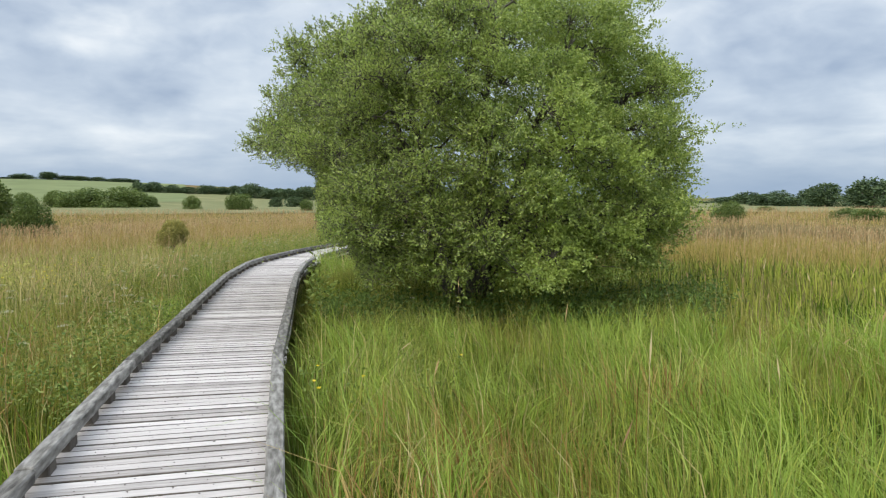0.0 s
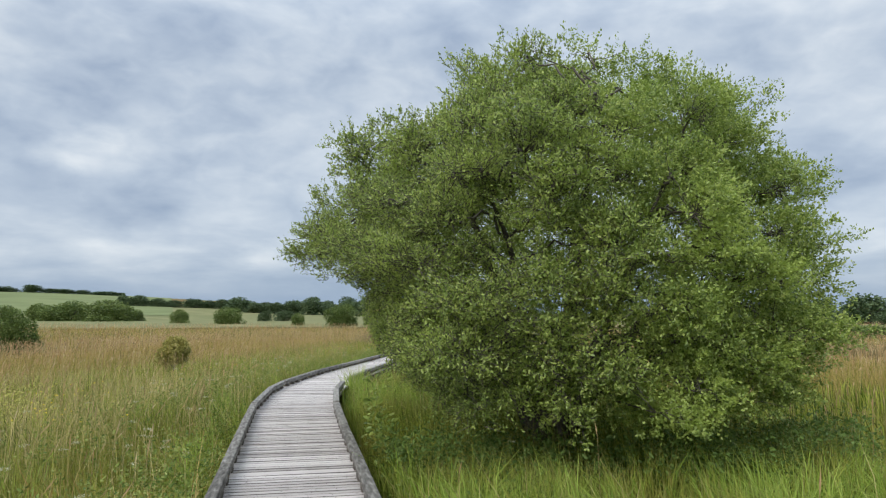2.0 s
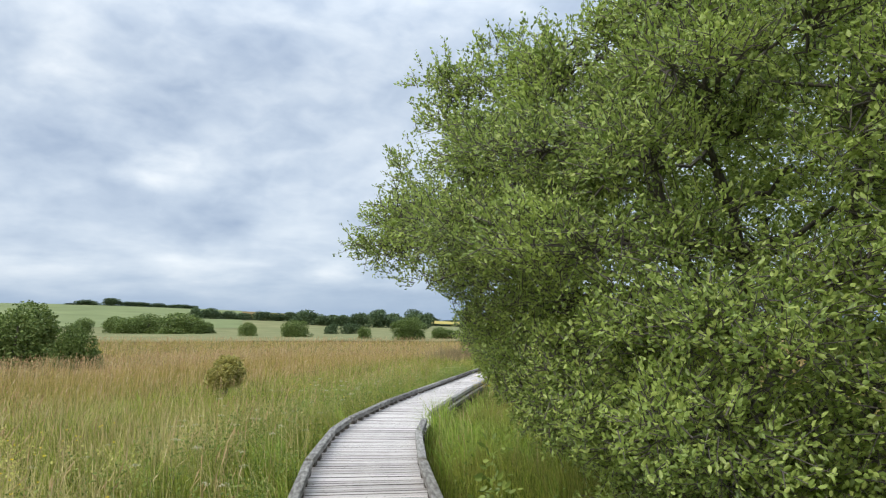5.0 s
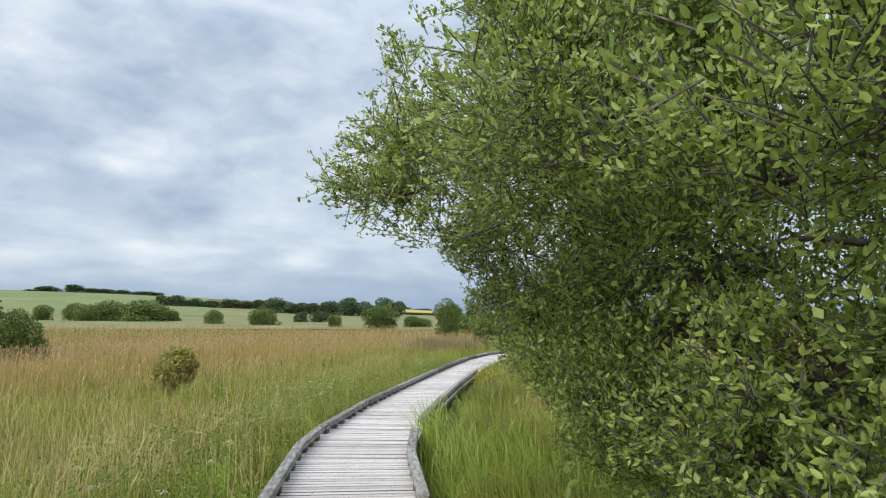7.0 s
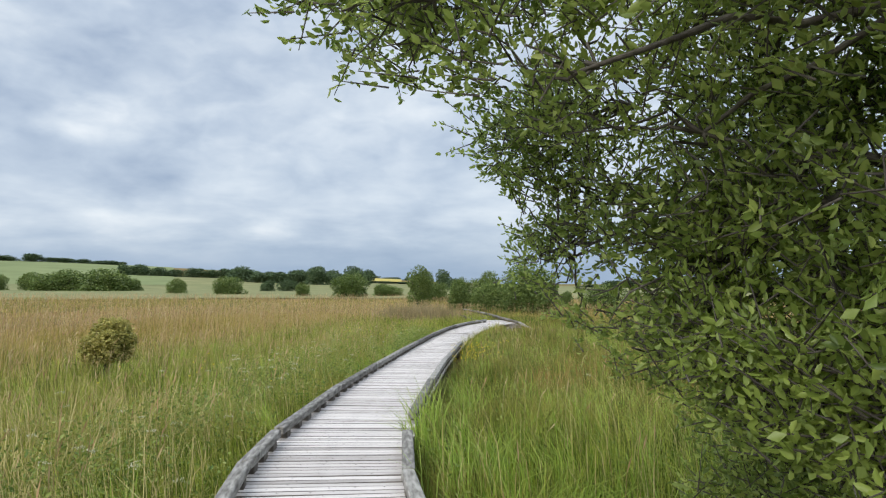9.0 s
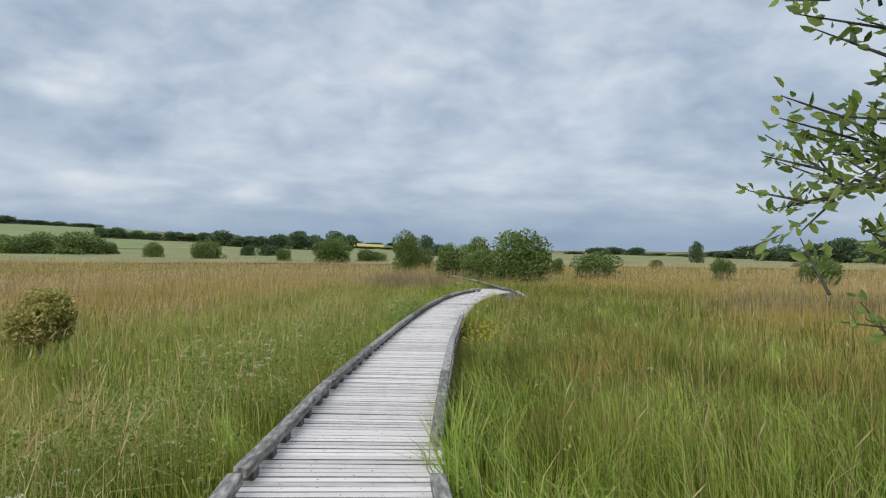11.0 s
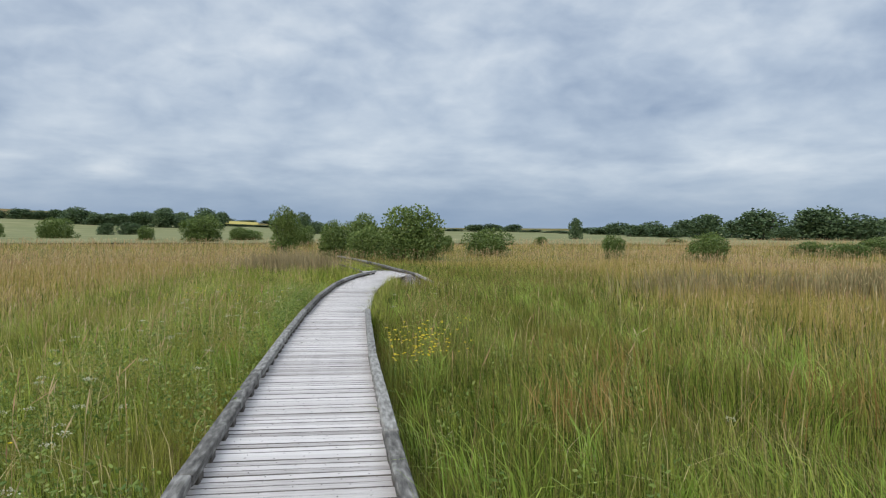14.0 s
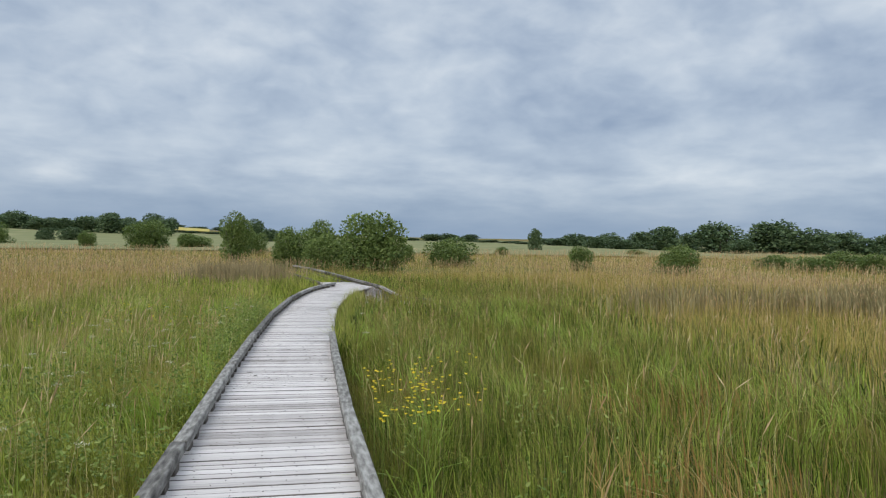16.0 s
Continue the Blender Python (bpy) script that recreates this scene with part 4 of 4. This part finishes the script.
def make_sedge():
    """Tufts of broad bright leaves that arch out from one root."""
    rs = np.random.RandomState(37)
    cx, cy, d = scatter(rs, 1500, -10, 8, 0.5, 38, EDGE + 0.15, EDGE + 6)
    k = rs.uniform(0, 1, len(cx)) < np.clip(1.3 * patchy(cx, cy, 0.9, 5.0) - 0.2, 0, 1)
    cx = np.concatenate((cx[k], rs.uniform(-1.3, 6.0, 520), rs.uniform(-3.4, 0.8, 120)))
    cy = np.concatenate((cy[k], rs.uniform(2.6, 8.6, 520), rs.uniform(14.5, 20.0, 120)))
    per = 24
    x, y = np.repeat(cx, per) + rs.normal(0, 0.06, len(cx) * per), np.repeat(cy, per) + rs.normal(0, 0.06, len(cx) * per)
    ok = from_path(x, y) > EDGE
    x, y = x[ok], y[ok]
    n = len(x)
    me = blades("sedge_tufts", x, y, rs, np.clip(rs.normal(0.60, 0.14, n), 0.3, 1.0), rs.uniform(0.006, 0.014, n), np.clip(rs.gamma(3, 0.25, n), 0.05, 1.6), M_SEDGE, straw=0.25)
    tagged(new("sedge_tufts", me), "bright green broad-leaved sedge tufts in the marsh", "grass", kind="stuff")



make_sedge()


def make_rush_clumps():
    """Orange-brown dying rush clumps in the green, thick with stalks."""
    rs = np.random.RandomState(39)
    spots = [(-0.25, 3.4, 0.45), (0.2, 4.3, 0.5), (-4.0, 5.4, 0.7), (-4.6, 7.2, 0.8), (-5.2, 4.2, 0.8), (1.7, 5.6, 0.35), (0.9, 24.5, 0.7), (-0.6, 22.3, 0.5), (2.2, 21.6, 0.7)]
    x = np.concatenate([s[0] + rs.normal(0, s[2], 240) for s in spots])
    y = np.concatenate([s[1] + rs.normal(0, s[2] * 0.7, 240) for s in spots])
    k = from_path(x, y) > EDGE + 0.05
    x, y = x[k], y[k]
    n = len(x)
    me = blades("rush_clumps", x, y, rs, np.clip(rs.normal(0.62, 0.14, n), 0.3, 1.0), rs.uniform(0.006, 0.012, n), np.clip(rs.gamma(1.8, 0.22, n), 0.02, 1.4), M_RUSH)
    tagged(new("rush_clumps", me), "orange-brown dying rush clumps among green grass", "grass", kind="stuff")


make_rush_clumps()


def herb_field(name, cx, cy, rs, height, leaf, mat, label, per=26, spread=0.10):
    """Leafy herbs: an upright stalk each with leaflets up its length and a frothy top."""
    n = len(cx)
    h = np.clip(rs.normal(height, height * 0.15, n), height * 0.5, height * 1.5)
    root = np.stack((cx, cy, ground_z(cx, cy)), 1)
    lean = np.stack((rs.normal(0.05, 0.12, n), rs.normal(0, 0.12, n), np.ones(n)), 1)
    t = np.tile(np.linspace(0.35, 1.0, per), n)
    P, Ln, H = np.repeat(root, per, 0), np.repeat(lean, per, 0), np.repeat(h, per)
    jit = rs.normal(0, 1, (n * per, 3)) * np.array((1, 1, 0.6)) * (spread * (1.15 - 0.6 * t))[:, None]
    pos = P + Ln * (t * H)[:, None] + jit * 0.5
    me = leaf_mesh(name, pos, unit(jit + np.array((0, 0, 0.02))), rs.uniform(0.6, 1.4, n * per) * leaf, rs, mat, 0.5)
    return tagged(new(name, me), label, "plant", kind="stuff")


def make_herbs():
    rs = np.random.RandomState(41)
    x, y, d = scatter(rs, 38000, -9, 1, 5, 36, EDGE + 0.05, EDGE + 2.9)
    side = np.interp(y, LINE[:, 1], LINE[:, 0]) - x
    k = (rs.uniform(0, 1, len(x)) < np.where(side > 0, 0.45, 0.05) * np.clip(2.2 * patchy(x, y, 2.3, 9.0) - 0.65, 0.0, 1) * smooth_step(EDGE + 2.9, EDGE + 0.6, d))
    herb_field("meadow_herbs", x[k], y[k], rs, 0.60, 0.034, M_HERB, "pale green leafy meadow herbs crowding the boardwalk edge")
    # leafy shrubby growth at the foot of the willow, by the deck
    cx = rs.uniform(-2.35, -1.75, 26)
    cy = rs.uniform(8.6, 11.6, 26)
    ok = from_path(cx, cy) > EDGE + 0.15
    herb_field("willow_suckers", cx[ok], cy[ok], rs, 0.95, 0.075, M_LEAF, "young leafy willow shoots beside the deck", per=34, spread=0.14)

    # frothy pale yellow growth out in the grass
    n = 80
    cx, cy = -7.3 + rs.normal(0, 0.6, n), 11.3 + rs.normal(0, 0.7, n)
    herb_field("bedstraw_patch", cx, cy, rs, 0.82, 0.03, M_FROTH, "frothy pale yellow bedstraw patch in the grass", per=60, spread=0.16)
    # dark leafy growth in the shade of the willow
    n = 420
    cx = rs.uniform(-2.0, 4.2, n)
    cy = 9.6 + rs.normal(0, 0.45, n) + 0.08 * (cx - 0.5) ** 2
    ok = from_path(cx, cy) > EDGE + 0.25
    herb_field("nettle_bed", cx[ok], cy[ok], rs, 0.56, 0.05, M_NETTLE, "dark green nettles crowding the shaded foot of the willow", per=26, spread=0.13)
    # a brown rush tuft leaning over the end of the kerb
    x, y = -2.90 + rs.normal(0, 0.08, 120), 17.75 + rs.normal(0, 0.4, 120)
    me = blades("rush_tuft", x, y, rs, np.clip(rs.normal(0.84, 0.12, 120), 0.45, 1.0), rs.uniform(0.008, 0.016, 120), np.clip(rs.gamma(2, 0.25, 120), 0.05, 1.2), M_SEDGE)
    tagged(new("rush_tuft", me), "green rush tuft leaning over the kerb end", "plant", kind="stuff")


make_herbs()


def make_reeds():
    rs = np.random.RandomState(43)
    n = 5000
    x = rs.uniform(4.0, 26, n)
    y = 36.6 + (x - 9) * -0.10 + rs.normal(0, 0.9, n) + 1.2 * np.sin(x * 0.8)
    k = (from_path(x, y) > 3) & (rs.uniform(0, 1, n) < smooth_step(5, 12, x))
    x, y = x[k], y[k]
    n = len(x)
    me = blades("dry_reeds", x, y, rs, np.clip(rs.normal(0.84, 0.14, n), 0.45, 1.3), rs.uniform(0.02, 0.05, n), np.clip(rs.gamma(2, 0.12, n), 0.02, 0.8), M_REED)
    tagged(new("dry_reeds", me), "band of dry russet-brown reeds across the green marsh", "reeds", kind="stuff")
    n = 2300
    x, y = -3.6 + rs.normal(0, 1.1, n), 50.5 + rs.normal(0, 0.9, n)
    k = from_path(x, y) > 0.9
    x, y = x[k], y[k]
    n = len(x)
    me = blades("dock_stand", x, y, rs, np.clip(rs.normal(0.95, 0.18, n), 0.5, 1.4), rs.uniform(0.015, 0.035, n), np.clip(rs.gamma(2, 0.12, n), 0.02, 0.8), M_DOCK)
    tagged(new("dock_stand", me), "dark brown stand of seeding dock past the bend", "plant", kind="stuff")


make_reeds()


def make_flowers():
    """Small yellow flower heads of a few petals each, on thin stems."""
    rs = np.random.RandomState(47)
    by_kerb = float(np.interp(23.9, LINE[:, 1], LINE[:, 0])) + EDGE + 0.45
    groups = [(by_kerb - 0.1, 23.9, 0.28, 90), (by_kerb, 24.9, 0.35, 50), (-7.1, 13.2, 0.5, 16), (-5.9, 10.5, 0.35, 26), (-5.3, 32, 0.9, 36), (-6.4, 20.5, 0.7, 18), (-0.9, 4.6, 0.5, 7)]
    cx = np.concatenate([g[0] + rs.normal(0, g[2], g[3]) for g in groups])
    cy = np.concatenate([g[1] + rs.normal(0, g[2], g[3]) for g in groups])
    ok = from_path(cx, cy) > EDGE + 0.05
    cx, cy = cx[ok], cy[ok]
    n = len(cx)
    z = ground_z(cx, cy) + rs.uniform(0.55, 0.85, n)
    per = 6
    a = np.tile(np.arange(per) * 2 * np.pi / per, n) + np.repeat(rs.uniform(0, 6, n), per)
    d = np.stack((np.cos(a), np.sin(a), np.full(len(a), 0.5)), 1)
    me = leaf_mesh("yellow_flowers", np.repeat(np.stack((cx, cy, z), 1), per, 0), d, np.full(n * per, 0.016), rs, M_YELLOW, 0.8)
    tagged(new("yellow_flowers", me), "scattered small yellow flowers in the grass by the deck", "flowers", kind="stuff")
    stem = blades("flower_stems", cx, cy, rs, z - ground_z(cx, cy) + 0.03, np.full(n, 0.004), np.full(n, 0.02), M_HERB)
    tagged(new("flower_stems", stem), "thin green stems carrying small yellow flowers", "plant", kind="stuff")


make_flowers()


def make_umbels():
    """Cow-parsley-like heads: a flat spray of tiny cream florets on a stem."""
    rs = np.random.RandomState(59)
    x, y, d = scatter(rs, 700, -9, 1, 6, 34, EDGE + 0.1, EDGE + 2.6)
    side = np.interp(y, LINE[:, 1], LINE[:, 0]) - x
    k = rs.uniform(0, 1, len(x)) < np.where(side > 0, 0.7, 0.02)
    x, y = x[k], y[k]
    n, per = len(x), 26
    h = rs.uniform(0.5, 0.74, n)
    z = ground_z(x, y) + h
    r, a = 0.05 * np.sqrt(rs.uniform(0, 1, n * per)), rs.uniform(0, 6.28, n * per)
    pos = np.repeat(np.stack((x, y, z), 1), per, 0) + np.stack((r * np.cos(a), r * np.sin(a), 0.012 - 4 * r * r + rs.normal(0, 0.004, n * per)), 1)
    me = leaf_mesh("umbel_flowers", pos, unit(rs.normal(0, 1, pos.shape) + np.array((0, 0, 0.5))), rs.uniform(0.008, 0.014, n * per), rs, M_UMBEL, 0.9)
    tagged(new("umbel_flowers", me), "small frothy cream flower heads among the meadow herbs", "flowers", kind="stuff")
    stem = blades("umbel_stems", x, y, rs, h, np.full(n, 0.005), np.full(n, 0.02), M_HERB)
    tagged(new("umbel_stems", stem), "thin green stems carrying cream flower heads", "plant", kind="stuff")


make_umbels()


# ---- nails and droppings on the deck ----
def make_deck_marks():
    rs = np.random.RandomState(53)
    tg = tangents(LINE)
    nrm = np.stack((tg[:, 1], -tg[:, 0]), 1)
    vs, base = [], 0
    fi, fs = [], []
    u = np.linspace(0, 2 * np.pi, 6, endpoint=False)
    walk_ob = bpy.data.objects["boardwalk"]
    for i in range(44, 452):
        half = width_at(LINE[i][1]) / 2 - 0.12
        off = rs.uniform(-0.1, 0.1) + (0.1 if i % 2 else 0.0)
        spots = [(k * 0.22 - 0.55 + off + rs.normal(0, 0.02), rs.normal(0, 0.014), rs.uniform(0.003, 0.006)) for k in range(6)]
        spots = [q for q in spots if abs(q[0]) < half]
        if i > 300 and rs.uniform() < 0.5:
            # wind-blown scraps of leaf
            spots += [(rs.uniform(-half, half), rs.normal(0, 0.02), rs.uniform(0.008, 0.022)) for _ in range(rs.randint(1, 4))]
        for a, b, r in spots:
            c = LINE[i] + nrm[i] * a + tg[i] * b
            el = rs.uniform(0.6, 1.5)
            ring = np.stack((c[0] + r * np.cos(u) * el, c[1] + r * np.sin(u), np.full(6, 0.0045 + deck_z(c[1]))), 1)
            top = np.stack((c[0] + 0.6 * r * np.cos(u) * el, c[1] + 0.6 * r * np.sin(u), np.full(6, 0.0075 + deck_z(c[1]))), 1)
            vs += [ring, top]
            for k in range(6):
                fi += [base + k, base + (k + 1) % 6, base + 6 + (k + 1) % 6, base + 6 + k]
                fs.append(4)
            fi += [base + 6 + k for k in range(6)]
            fs.append(6)
            base += 12
    mesh_part("nail_heads_and_litter", mesh_of("nail_heads_and_litter", np.vstack(vs), fi, fs, M_NAIL), walk_ob, "dark nail heads and specks of litter", kind="stuff")


make_deck_marks()
